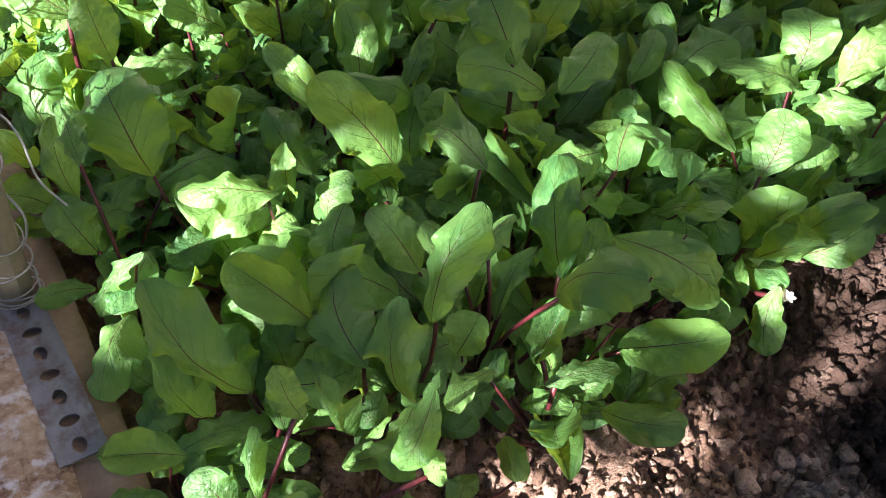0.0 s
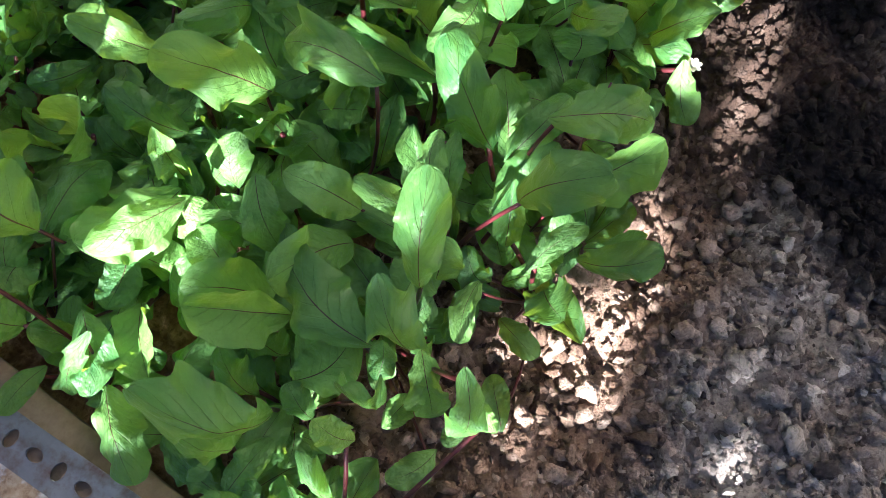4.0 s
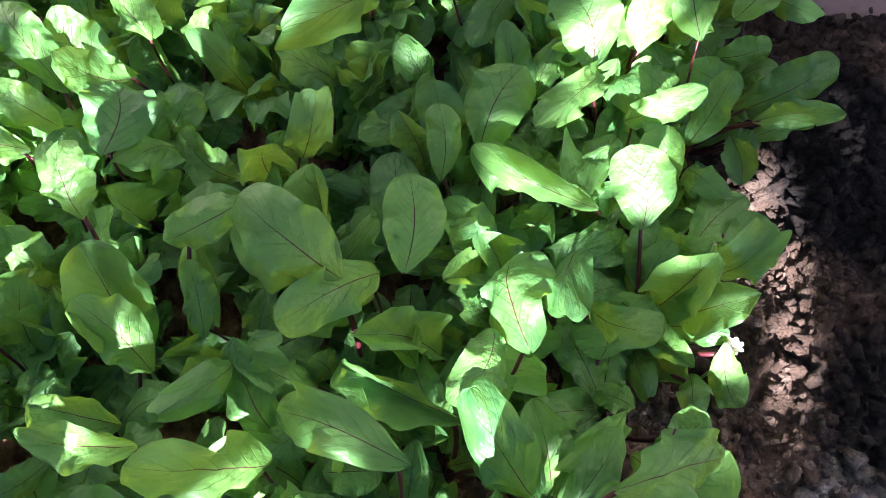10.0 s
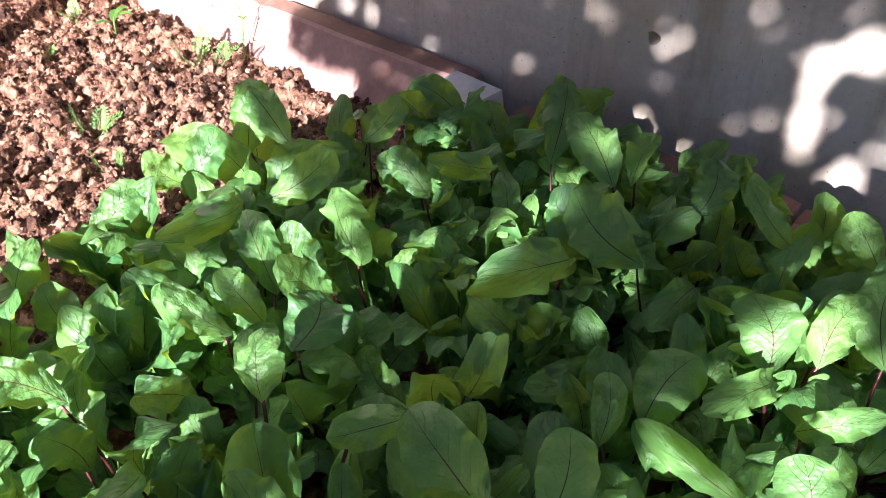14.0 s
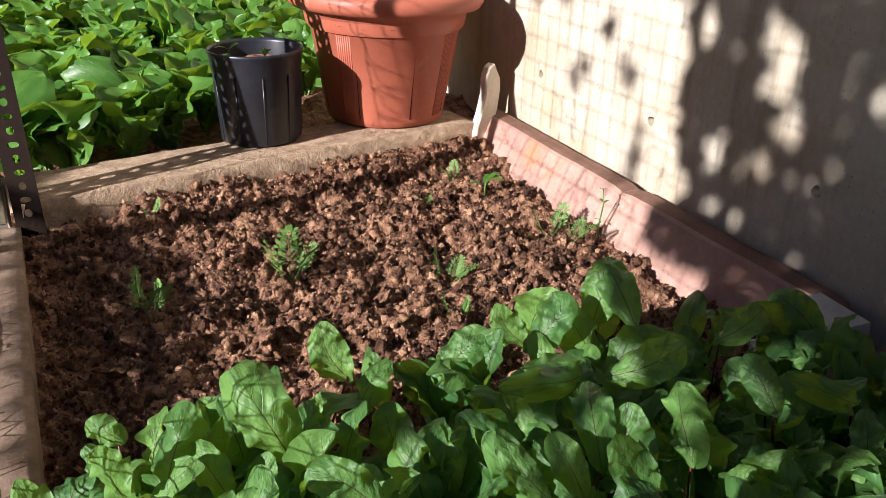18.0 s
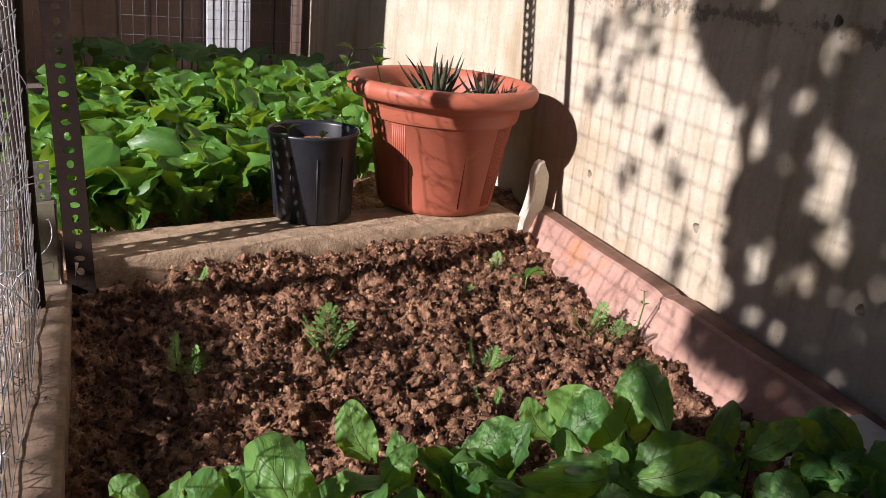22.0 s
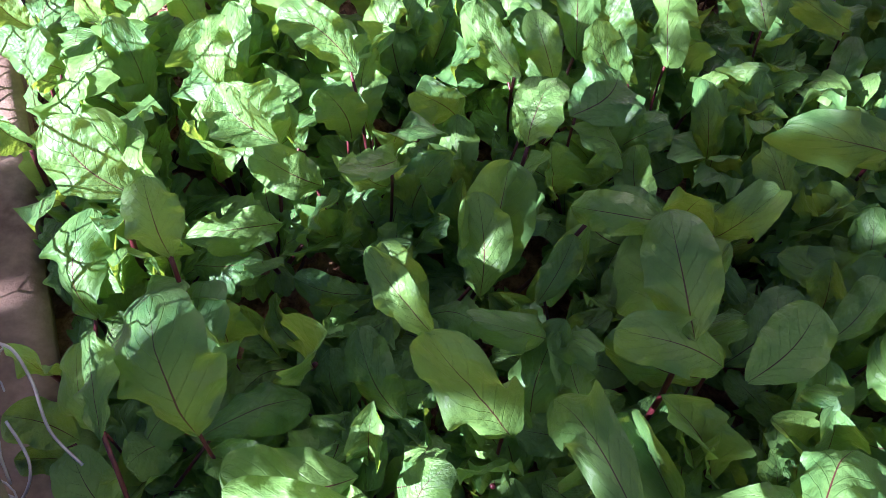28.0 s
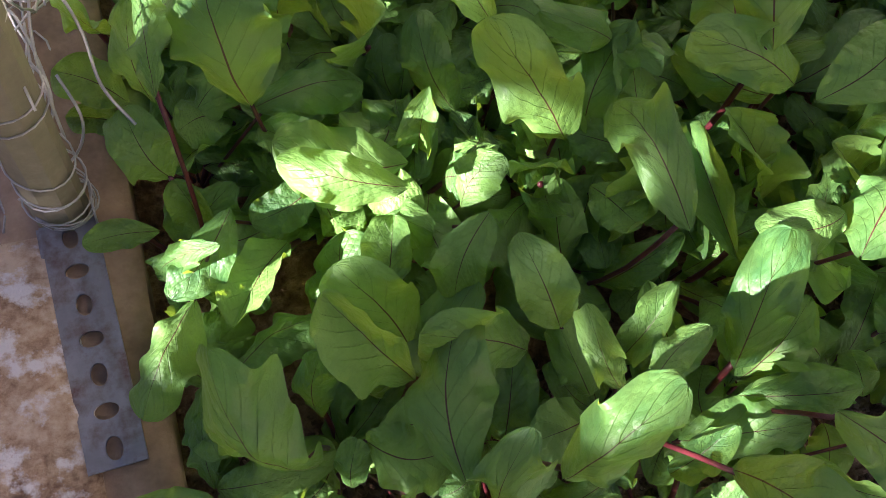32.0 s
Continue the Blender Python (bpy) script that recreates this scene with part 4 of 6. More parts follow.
# ---- beets ----
BEET = []
for s in range(36):
    g = random.Random(500 + s)
    kind, crisp = s % 4, s >= 24
    BEET.append(leaf_mesh(
        "leaf", 100 + s, M_BEET,
        bend=(g.uniform(0.05, 0.12), g.uniform(0.10, 0.20), g.uniform(0.04, 0.10), g.uniform(0.14, 0.24))[kind],
        fold=(g.uniform(-0.06, 0.1), g.uniform(-0.1, 0.05), g.uniform(0.3, 0.55), g.uniform(0.0, 0.25))[kind],
        wave=(0.06, 0.07, 0.07, 0.09)[kind] * g.uniform(0.8, 1.25) * (1.6 if crisp else 1.4), widest=g.uniform(0.42, 0.60), taper=g.uniform(0.28, 0.48),
        blister=g.uniform(0.016, 0.026) * (1.15 if crisp else 1), curl=(0.08, 0.22, 0.05, 0.34)[kind] * g.uniform(0.4, 1.1),
        notch=g.uniform(0.012, 0.03) * (1.4 if crisp else 1), twist=g.uniform(-0.3, 0.3), droop=(g.uniform(0.05, 0.2), g.uniform(0.2, 0.42), 0.0, g.uniform(0.0, 0.25))[kind],
        ruffle=g.uniform(0.006, 0.02) * (1.9 if crisp else 1.5), sway=0.2))


def in_bed(x, y):
    """The sown patch: from the kerb to the wall, its near edge slanting, its far edge uneven."""
    near = -0.02 + 0.05 * noise.noise((x * 5, 0, 0)) if x < 1.2 else -0.02 + (x - 1.2) * 0.28
    far = (0.885 if x < 1.38 else 0.885 - 0.7 * (x - 1.38)) + 0.05 * noise.noise((x * 6, 3, 0))
    return near < y < min(far, 1.0)


def beet_plant(x, y, leaves, seed):
    """One plant: leaves as (base, tip, width, variant, facing), in metres of the bed."""
    z = soil_height(x, y)
    plant = tagged(new("beet_plant"), "young beetroot plant with green leaves and red stalks", "beet plant", "beet plants in the bed")
    plant.matrix_world = pose(x, y, z)
    o = Vector((x, y, z))
    for k, (b, t, w, var, facing) in enumerate(leaves):
        lf = part("leaf", BEET[var % len(BEET)], plant, m=leaf_pose(Vector(b) - o, Vector(t) - o, w, facing))
        bb = Vector(b) - o
        if bb.xy.length < 0.0125:
            continue
        d = (Vector(t) - Vector(b)).normalized()
        stalk_between("stalk", (0, 0, -0.005), bb + d * 0.01, 0.0023 if w > 0.045 else 0.0018, 0.0017, M_STALK, plant, 0.06 if k % 2 else -0.05, k)
    return plant


# single leaves: base, tip, width, shape
HEROES = []
HEROES += [
    (0.545, 0.036, 0.050, 0.500, 0.062, 0.060, 0.026, 4),
    (0.558, 0.060, 0.070, 0.508, 0.080, 0.100, 0.032, 3),
    (0.575, 0.009, 0.060, 0.558, 0.039, 0.090, 0.034, 0),
    (0.597, 0.006, 0.070, 0.604, 0.035, 0.120, 0.017, 5),
    (0.624, 0.063, 0.050, 0.643, 0.024, 0.070, 0.025, 4),
    (0.639, 0.061, 0.060, 0.645, 0.085, 0.090, 0.025, 5),
    (0.677, -0.034, 0.050, 0.632, -0.019, 0.070, 0.026, 8),
    (0.696, 0.041, 0.050, 0.722, 0.051, 0.070, 0.024, 6),
    (0.700, 0.009, 0.050, 0.665, 0.011, 0.060, 0.023, 10),
    (0.709, -0.031, 0.040, 0.684, -0.039, 0.050, 0.020, 11),
    (0.730, 0.018, 0.090, 0.693, -0.018, 0.060, 0.032, 7),
    (0.753, 0.067, 0.040, 0.766, 0.125, 0.090, 0.040, 3),
]
HEROES += [
    (0.781, 0.039, 0.100, 0.805, 0.048, 0.130, 0.038, 2),
    (0.811, 0.021, 0.060, 0.756, 0.010, 0.060, 0.027, 5),
    (0.827, 0.014, 0.040, 0.826, 0.039, 0.080, 0.030, 7),
    (0.832, 0.004, 0.040, 0.859, -0.028, 0.060, 0.022, 7),
    (0.847, 0.013, 0.080, 0.880, 0.031, 0.130, 0.027, 2),
    (0.863, 0.032, 0.080, 0.930, 0.017, 0.130, 0.042, 11),
    (0.876, 0.014, 0.040, 0.863, 0.052, 0.090, 0.031, 0),
    (0.877, -0.007, 0.040, 0.915, -0.015, 0.060, 0.031, 6),
    (0.902, 0.041, 0.050, 0.905, 0.078, 0.070, 0.035, 1),
    (0.903, -0.038, 0.040, 0.943, -0.080, 0.040, 0.033, 2),
    (0.937, 0.003, 0.060, 1.005, -0.051, 0.100, 0.050, 10),
    (0.993, 0.017, 0.050, 0.970, -0.021, 0.060, 0.033, 1),
]
HEROES += [
    (1.001, 0.002, 0.070, 1.028, -0.026, 0.100, 0.032, 4),
    (1.034, 0.028, 0.050, 1.025, 0.062, 0.070, 0.027, 0),
    (1.084, -0.005, 0.050, 1.043, -0.018, 0.060, 0.029, 1),
    (1.176, 0.008, 0.070, 1.218, -0.019, 0.120, 0.050, 0),
    (1.193, 0.033, 0.070, 1.270, 0.001, 0.080, 0.041, 8),
    (1.198, 0.053, 0.070, 1.175, 0.013, 0.100, 0.030, 9),
    (1.277, 0.063, 0.080, 1.238, 0.025, 0.110, 0.032, 1),
    (1.356, 0.036, 0.060, 1.317, 0.008, 0.040, 0.034, 2),
    (1.370, 0.044, 0.050, 1.365, 0.005, 0.050, 0.026, 4),
    (1.378, 0.020, 0.040, 1.422, -0.037, 0.060, 0.026, 11),
    (1.394, 0.048, 0.060, 1.445, -0.022, 0.100, 0.035, 6),
    (1.403, 0.054, 0.080, 1.384, 0.096, 0.110, 0.040, 3),
]
HEROES += [
    (1.497, 0.071, 0.100, 1.513, 0.052, 0.170, 0.043, 8),
    (1.534, 0.050, 0.100, 1.496, 0.001, 0.120, 0.031, 1),
    (1.619, 0.065, 0.120, 1.625, 0.029, 0.140, 0.021, 9),
    (0.631, 0.115, 0.040, 0.636, 0.145, 0.100, 0.029, 8),
    (0.673, 0.118, 0.040, 0.666, 0.150, 0.090, 0.034, 9),
    (0.697, 0.139, 0.080, 0.653, 0.190, 0.130, 0.053, 0),
    (0.724, 0.097, 0.040, 0.739, 0.162, 0.120, 0.052, 7),
    (0.839, 0.096, 0.070, 0.877, 0.129, 0.130, 0.028, 6),
    (0.863, 0.161, 0.050, 0.910, 0.170, 0.100, 0.030, 3),
    (0.892, 0.079, 0.060, 0.877, 0.145, 0.090, 0.032, 10),
    (1.067, 0.114, 0.080, 1.128, 0.073, 0.080, 0.038, 7),
    (1.107, 0.077, 0.090, 1.078, 0.031, 0.100, 0.036, 5),
]
HEROES += [
    (1.142, 0.186, 0.080, 1.153, 0.155, 0.120, 0.040, 6),
    (1.184, 0.173, 0.110, 1.161, 0.237, 0.150, 0.038, 11),
    (1.373, 0.156, 0.120, 1.419, 0.152, 0.190, 0.047, 3),
    (1.417, 0.077, 0.100, 1.435, 0.029, 0.120, 0.032, 5),
    (1.465, 0.134, 0.100, 1.449, 0.163, 0.160, 0.037, 11),
    (1.477, 0.115, 0.100, 1.476, 0.132, 0.200, 0.052, 3),
    (1.611, 0.170, 0.060, 1.585, 0.211, 0.170, 0.056, 4),
    (1.625, 0.122, 0.100, 1.597, 0.104, 0.190, 0.034, 4),
    (0.545, 0.362, 0.080, 0.500, 0.384, 0.100, 0.036, 6),
    (0.545, 0.353, 0.060, 0.500, 0.364, 0.070, 0.023, 6),
    (0.549, 0.263, 0.070, 0.500, 0.259, 0.080, 0.023, 4),
    (0.563, 0.347, 0.100, 0.561, 0.381, 0.170, 0.030, 8),
]
HEROES += [
    (0.755, 0.226, 0.100, 0.782, 0.240, 0.140, 0.034, 8),
    (0.913, 0.346, 0.100, 0.852, 0.339, 0.120, 0.039, 2),
    (0.925, 0.231, 0.080, 0.941, 0.254, 0.100, 0.028, 2),
    (0.939, 0.352, 0.050, 0.988, 0.356, 0.090, 0.030, 3),
    (1.017, 0.259, 0.120, 0.942, 0.302, 0.140, 0.046, 5),
    (1.021, 0.315, 0.100, 1.001, 0.380, 0.170, 0.062, 10),
    (1.065, 0.256, 0.050, 1.023, 0.232, 0.050, 0.031, 2),
    (1.233, 0.298, 0.060, 1.239, 0.320, 0.140, 0.035, 10),
    (1.336, 0.338, 0.080, 1.223, 0.230, 0.120, 0.036, 8),
    (1.435, 0.315, 0.100, 1.303, 0.301, 0.130, 0.044, 4),
    (1.491, 0.375, 0.060, 1.520, 0.334, 0.100, 0.046, 8),
    (1.538, 0.288, 0.060, 1.516, 0.315, 0.130, 0.050, 6),
]
HEROES += [
    (1.577, 0.247, 0.070, 1.581, 0.245, 0.150, 0.050, 2),
    (1.641, 0.286, 0.060, 1.571, 0.329, 0.170, 0.042, 8),
    (0.654, 0.518, 0.100, 0.632, 0.539, 0.140, 0.028, 10),
    (0.703, 0.398, 0.070, 0.680, 0.448, 0.080, 0.027, 10),
    (0.733, 0.398, 0.060, 0.708, 0.454, 0.080, 0.028, 7),
    (0.734, 0.514, 0.100, 0.654, 0.493, 0.130, 0.035, 11),
    (0.772, 0.522, 0.130, 0.713, 0.540, 0.170, 0.041, 7),
    (0.777, 0.422, 0.100, 0.726, 0.445, 0.110, 0.029, 1),
    (0.827, 0.394, 0.090, 0.801, 0.449, 0.130, 0.039, 2),
    (0.874, 0.402, 0.100, 0.919, 0.470, 0.180, 0.060, 2),
    (0.932, 0.397, 0.060, 0.981, 0.416, 0.140, 0.032, 6),
    (1.058, 0.432, 0.070, 0.991, 0.455, 0.120, 0.051, 8),
]
HEROES += [
    (1.087, 0.453, 0.080, 1.083, 0.507, 0.130, 0.040, 7),
    (1.122, 0.409, 0.070, 1.116, 0.408, 0.140, 0.042, 8),
    (1.123, 0.404, 0.070, 1.105, 0.333, 0.100, 0.029, 5),
    (1.416, 0.448, 0.080, 1.387, 0.470, 0.190, 0.067, 7),
    (1.429, 0.413, 0.080, 1.394, 0.441, 0.190, 0.076, 5),
    (1.626, 0.505, 0.060, 1.615, 0.483, 0.160, 0.054, 10),
    (1.630, 0.407, 0.060, 1.621, 0.407, 0.150, 0.060, 4),
    (0.545, 0.653, 0.100, 0.513, 0.659, 0.140, 0.030, 2),
    (0.743, 0.569, 0.140, 0.704, 0.583, 0.200, 0.056, 5),
    (0.770, 0.579, 0.120, 0.755, 0.585, 0.170, 0.023, 1),
    (0.824, 0.601, 0.100, 0.798, 0.624, 0.150, 0.049, 8),
    (0.939, 0.602, 0.100, 0.879, 0.590, 0.160, 0.044, 8),
]
HEROES += [
    (1.089, 0.534, 0.100, 1.115, 0.510, 0.150, 0.038, 9),
    (1.157, 0.541, 0.100, 1.080, 0.534, 0.130, 0.041, 1),
    (1.321, 0.609, 0.080, 1.286, 0.668, 0.100, 0.043, 3),
    (1.435, 0.574, 0.080, 1.480, 0.555, 0.110, 0.034, 9),
    (1.483, 0.604, 0.080, 1.493, 0.601, 0.130, 0.035, 7),
    (1.583, 0.533, 0.080, 1.535, 0.558, 0.190, 0.060, 9),
    (1.618, 0.649, 0.070, 1.621, 0.644, 0.190, 0.061, 6),
    (0.561, 0.821, 0.100, 0.522, 0.824, 0.160, 0.035, 0),
    (0.583, 0.753, 0.100, 0.528, 0.769, 0.140, 0.039, 7),
    (0.624, 0.807, 0.110, 0.599, 0.793, 0.200, 0.044, 4),
    (0.715, 0.703, 0.100, 0.706, 0.706, 0.180, 0.043, 6),
    (0.929, 0.799, 0.080, 0.910, 0.835, 0.140, 0.053, 11),
]
HEROES += [
    (0.982, 0.787, 0.070, 0.943, 0.813, 0.100, 0.041, 3),
    (1.418, 0.735, 0.060, 1.378, 0.770, 0.130, 0.056, 2),
    (0.942, 0.921, 0.070, 0.921, 0.907, 0.160, 0.039, 1),
    (1.089, 0.861, 0.070, 1.156, 0.831, 0.140, 0.058, 3),
    (1.249, 0.853, 0.070, 1.339, 0.798, 0.140, 0.069, 10),
    (1.307, 0.968, 0.060, 1.331, 0.999, 0.180, 0.068, 4),
    (1.458, 0.885, 0.060, 1.507, 0.865, 0.130, 0.054, 3),
    (1.629, 0.833, 0.060, 1.535, 0.862, 0.150, 0.057, 10),
    (1.210, 1.001, 0.070, 1.235, 0.966, 0.160, 0.069, 10),
    (1.210, 1.001, 0.060, 1.159, 1.020, 0.130, 0.046, 0),
]
BROAD = []
BROAD += [
    (0.846, 0.262, 0.105, 0.782, 0.312, 0.195, 0.062, 0),
    (0.779, 0.312, 0.080, 0.754, 0.365, 0.135, 0.038, 1),
    (0.792, 0.122, 0.114, 0.772, 0.178, 0.150, 0.041, 3),
    (0.841, 0.005, 0.176, 0.857, -0.047, 0.243, 0.047, 1),
    (0.742, 0.025, 0.178, 0.785, 0.046, 0.259, 0.039, 5),
    (0.807, 0.069, 0.142, 0.787, 0.115, 0.181, 0.022, 7),
    (0.808, 0.059, 0.174, 0.853, 0.087, 0.189, 0.022, 8),
    (0.902, 0.019, 0.202, 0.978, -0.045, 0.152, 0.046, 20),
    (0.895, 0.048, 0.120, 0.965, 0.029, 0.150, 0.031, 9),
    (0.770, 0.115, 0.098, 0.693, 0.129, 0.149, 0.046, 0),
    (0.706, 0.360, 0.066, 0.622, 0.335, 0.103, 0.045, 12),
    (0.728, 0.270, 0.093, 0.635, 0.282, 0.133, 0.059, 8),
]
BROAD += [
    (0.761, 0.203, 0.139, 0.729, 0.157, 0.104, 0.037, 0),
    (0.909, 0.336, 0.108, 0.834, 0.319, 0.183, 0.033, 1),
    (0.810, 0.348, 0.134, 0.771, 0.408, 0.178, 0.033, 3),
    (1.101, -0.022, 0.089, 1.079, -0.053, 0.032, 0.034, 4),
    (0.806, -0.011, 0.030, 0.788, -0.056, 0.048, 0.025, 5),
    (0.970, 0.256, 0.196, 0.972, 0.335, 0.250, 0.057, 9),
    (1.008, 0.248, 0.156, 0.917, 0.278, 0.198, 0.046, 0),
    (1.007, 0.224, 0.173, 1.069, 0.249, 0.213, 0.052, 4),
    (1.121, 0.402, 0.103, 1.123, 0.369, 0.193, 0.043, 9),
    (1.175, 0.236, 0.138, 1.253, 0.226, 0.178, 0.060, 1),
    (1.259, 0.340, 0.088, 1.150, 0.347, 0.128, 0.045, 12),
    (1.132, 0.255, 0.130, 1.173, 0.275, 0.180, 0.033, 13),
]
BROAD += [
    (0.985, 0.109, 0.172, 1.073, 0.158, 0.161, 0.058, 5),
    (0.996, 0.143, 0.163, 0.926, 0.137, 0.174, 0.040, 1),
    (0.908, 0.068, 0.105, 0.926, 0.129, 0.192, 0.045, 9),
    (0.912, 0.364, 0.117, 0.953, 0.398, 0.156, 0.030, 4),
    (0.870, 0.387, 0.113, 0.873, 0.436, 0.187, 0.048, 4),
    (1.009, 0.524, 0.167, 1.080, 0.564, 0.179, 0.067, 8),
    (0.966, 0.410, 0.166, 1.001, 0.361, 0.203, 0.039, 8),
    (0.939, 0.141, 0.111, 0.937, 0.250, 0.119, 0.032, 2),
    (1.166, 0.014, 0.088, 1.151, -0.026, 0.178, 0.041, 9),
    (1.369, 0.032, 0.090, 1.417, -0.035, 0.140, 0.047, 5),
    (1.355, 0.020, 0.090, 1.347, -0.053, 0.140, 0.028, 12),
    (1.114, 0.110, 0.130, 1.028, 0.099, 0.180, 0.038, 13),
]
BROAD += [
    (1.077, 0.089, 0.106, 1.044, 0.029, 0.164, 0.034, 0),
    (1.155, 0.074, 0.130, 1.197, 0.105, 0.180, 0.057, 4),
    (1.267, 0.129, 0.130, 1.281, 0.068, 0.180, 0.031, 3),
    (1.316, 0.171, 0.130, 1.186, 0.186, 0.180, 0.037, 4),
    (1.160, 0.116, 0.130, 1.139, 0.224, 0.180, 0.030, 5),
    (0.969, 0.536, 0.130, 0.992, 0.569, 0.180, 0.030, 7),
    (0.618, 0.075, 0.108, 0.566, 0.127, 0.198, 0.048, 5),
    (0.559, 0.043, 0.109, 0.507, 0.062, 0.118, 0.032, 2),
    (0.595, 0.102, 0.054, 0.563, 0.118, 0.132, 0.032, 9),
    (0.707, -0.037, 0.193, 0.673, -0.055, 0.145, 0.026, 11),
    (0.631, 0.001, 0.161, 0.621, 0.022, 0.201, 0.024, 12),
    (0.677, 0.018, 0.084, 0.653, 0.030, 0.150, 0.028, 13),
]
BROAD += [
    (0.798, 0.008, 0.106, 0.743, -0.008, 0.112, 0.020, 0),
    (0.696, -0.073, 0.136, 0.704, -0.049, 0.143, 0.017, 1),
    (0.719, -0.069, 0.050, 0.754, -0.035, 0.053, 0.025, 3),
    (0.586, 0.216, 0.141, 0.541, 0.229, 0.074, 0.024, 4),
    (0.564, 0.199, 0.094, 0.520, 0.132, 0.096, 0.037, 5),
    (0.564, 0.302, 0.070, 0.544, 0.332, 0.120, 0.040, 7),
    (1.073, 0.287, 0.070, 1.151, 0.314, 0.120, 0.050, 0),
    (0.687, 0.111, 0.115, 0.638, 0.166, 0.155, 0.043, 2),
    (0.698, 0.038, 0.134, 0.721, 0.141, 0.144, 0.053, 8),
    (0.737, 0.013, 0.090, 0.727, 0.052, 0.180, 0.038, 11),
    (0.833, -0.015, 0.093, 0.889, -0.039, 0.109, 0.023, 12),
    (0.879, -0.041, 0.063, 0.900, -0.102, 0.104, 0.035, 13),
]
BROAD += [
    (0.867, 0.147, 0.185, 0.875, 0.268, 0.141, 0.043, 0),
    (0.708, 0.226, 0.151, 0.631, 0.256, 0.162, 0.034, 1),
    (0.625, 0.314, 0.132, 0.609, 0.380, 0.207, 0.070, 9),
    (0.567, 0.310, 0.167, 0.569, 0.379, 0.188, 0.028, 4),
    (0.629, 0.324, 0.111, 0.711, 0.334, 0.110, 0.038, 5),
    (0.814, 0.122, 0.050, 0.795, 0.201, 0.072, 0.050, 8),
    (0.599, 0.257, 0.099, 0.551, 0.202, 0.101, 0.036, 8),
    (0.633, 0.235, 0.074, 0.586, 0.180, 0.084, 0.039, 2),
    (0.999, 0.354, 0.208, 0.948, 0.412, 0.178, 0.036, 9),
    (0.792, 0.227, 0.063, 0.748, 0.177, 0.053, 0.036, 11),
    (0.663, 0.268, 0.096, 0.611, 0.248, 0.089, 0.033, 12),
    (0.663, 0.273, 0.101, 0.681, 0.229, 0.065, 0.033, 13),
]
BROAD += [
    (0.539, 0.408, 0.100, 0.517, 0.407, 0.150, 0.032, 0),
    (0.843, 0.541, 0.100, 0.793, 0.524, 0.150, 0.039, 1),
    (0.843, 0.069, 0.080, 0.890, 0.094, 0.130, 0.026, 3),
    (1.012, 0.032, 0.080, 0.901, 0.048, 0.130, 0.033, 4),
    (0.615, 0.475, 0.206, 0.570, 0.508, 0.258, 0.049, 12),
    (0.632, 0.436, 0.178, 0.623, 0.464, 0.234, 0.045, 16),
    (0.834, 0.631, 0.160, 0.771, 0.672, 0.210, 0.044, 8),
    (0.728, 0.510, 0.203, 0.690, 0.556, 0.227, 0.041, 2),
    (0.937, 0.477, 0.187, 0.971, 0.515, 0.228, 0.042, 9),
    (0.699, 0.597, 0.192, 0.710, 0.644, 0.232, 0.029, 11),
    (0.833, 0.511, 0.160, 0.767, 0.465, 0.210, 0.036, 12),
    (1.301, 0.175, 0.150, 1.339, 0.221, 0.200, 0.063, 8),
]
BROAD += [
    (1.324, 0.423, 0.150, 1.188, 0.429, 0.200, 0.061, 1),
    (1.369, 0.354, 0.150, 1.383, 0.462, 0.200, 0.064, 12),
    (1.488, 0.468, 0.150, 1.542, 0.569, 0.200, 0.060, 16),
    (1.316, 0.626, 0.150, 1.309, 0.686, 0.200, 0.041, 4),
    (1.163, 0.591, 0.150, 1.198, 0.678, 0.200, 0.045, 5),
    (1.068, 0.621, 0.150, 1.106, 0.716, 0.200, 0.045, 9),
    (1.130, 0.598, 0.122, 1.062, 0.599, 0.212, 0.047, 0),
    (1.288, 0.859, 0.150, 1.307, 0.979, 0.200, 0.054, 4),
    (1.174, 0.773, 0.150, 1.259, 0.734, 0.200, 0.053, 8),
    (1.153, 0.797, 0.150, 1.020, 0.732, 0.200, 0.043, 11),
    (0.996, 0.604, 0.150, 0.967, 0.669, 0.200, 0.032, 12),
    (1.029, 0.595, 0.150, 1.014, 0.643, 0.200, 0.036, 13),
]
BROAD += [
    (1.340, 0.142, 0.150, 1.410, 0.136, 0.200, 0.045, 0),
    (1.422, 0.071, 0.150, 1.471, 0.039, 0.200, 0.041, 1),
    (1.549, 0.087, 0.150, 1.621, 0.060, 0.200, 0.036, 3),
    (1.379, 0.093, 0.150, 1.474, 0.127, 0.200, 0.054, 0),
    (1.484, 0.562, 0.150, 1.626, 0.640, 0.200, 0.054, 4),
    (1.496, 0.356, 0.150, 1.557, 0.369, 0.200, 0.053, 8),
    (1.361, 0.788, 0.150, 1.418, 0.769, 0.200, 0.042, 8),
    (1.506, 0.452, 0.150, 1.561, 0.453, 0.200, 0.036, 2),
    (1.533, 0.152, 0.150, 1.546, 0.202, 0.200, 0.036, 9),
    (1.425, 0.608, 0.150, 1.327, 0.627, 0.200, 0.035, 11),
    (1.507, 0.238, 0.150, 1.535, 0.317, 0.200, 0.033, 12),
    (0.797, 0.803, 0.105, 0.741, 0.840, 0.224, 0.065, 9),
]
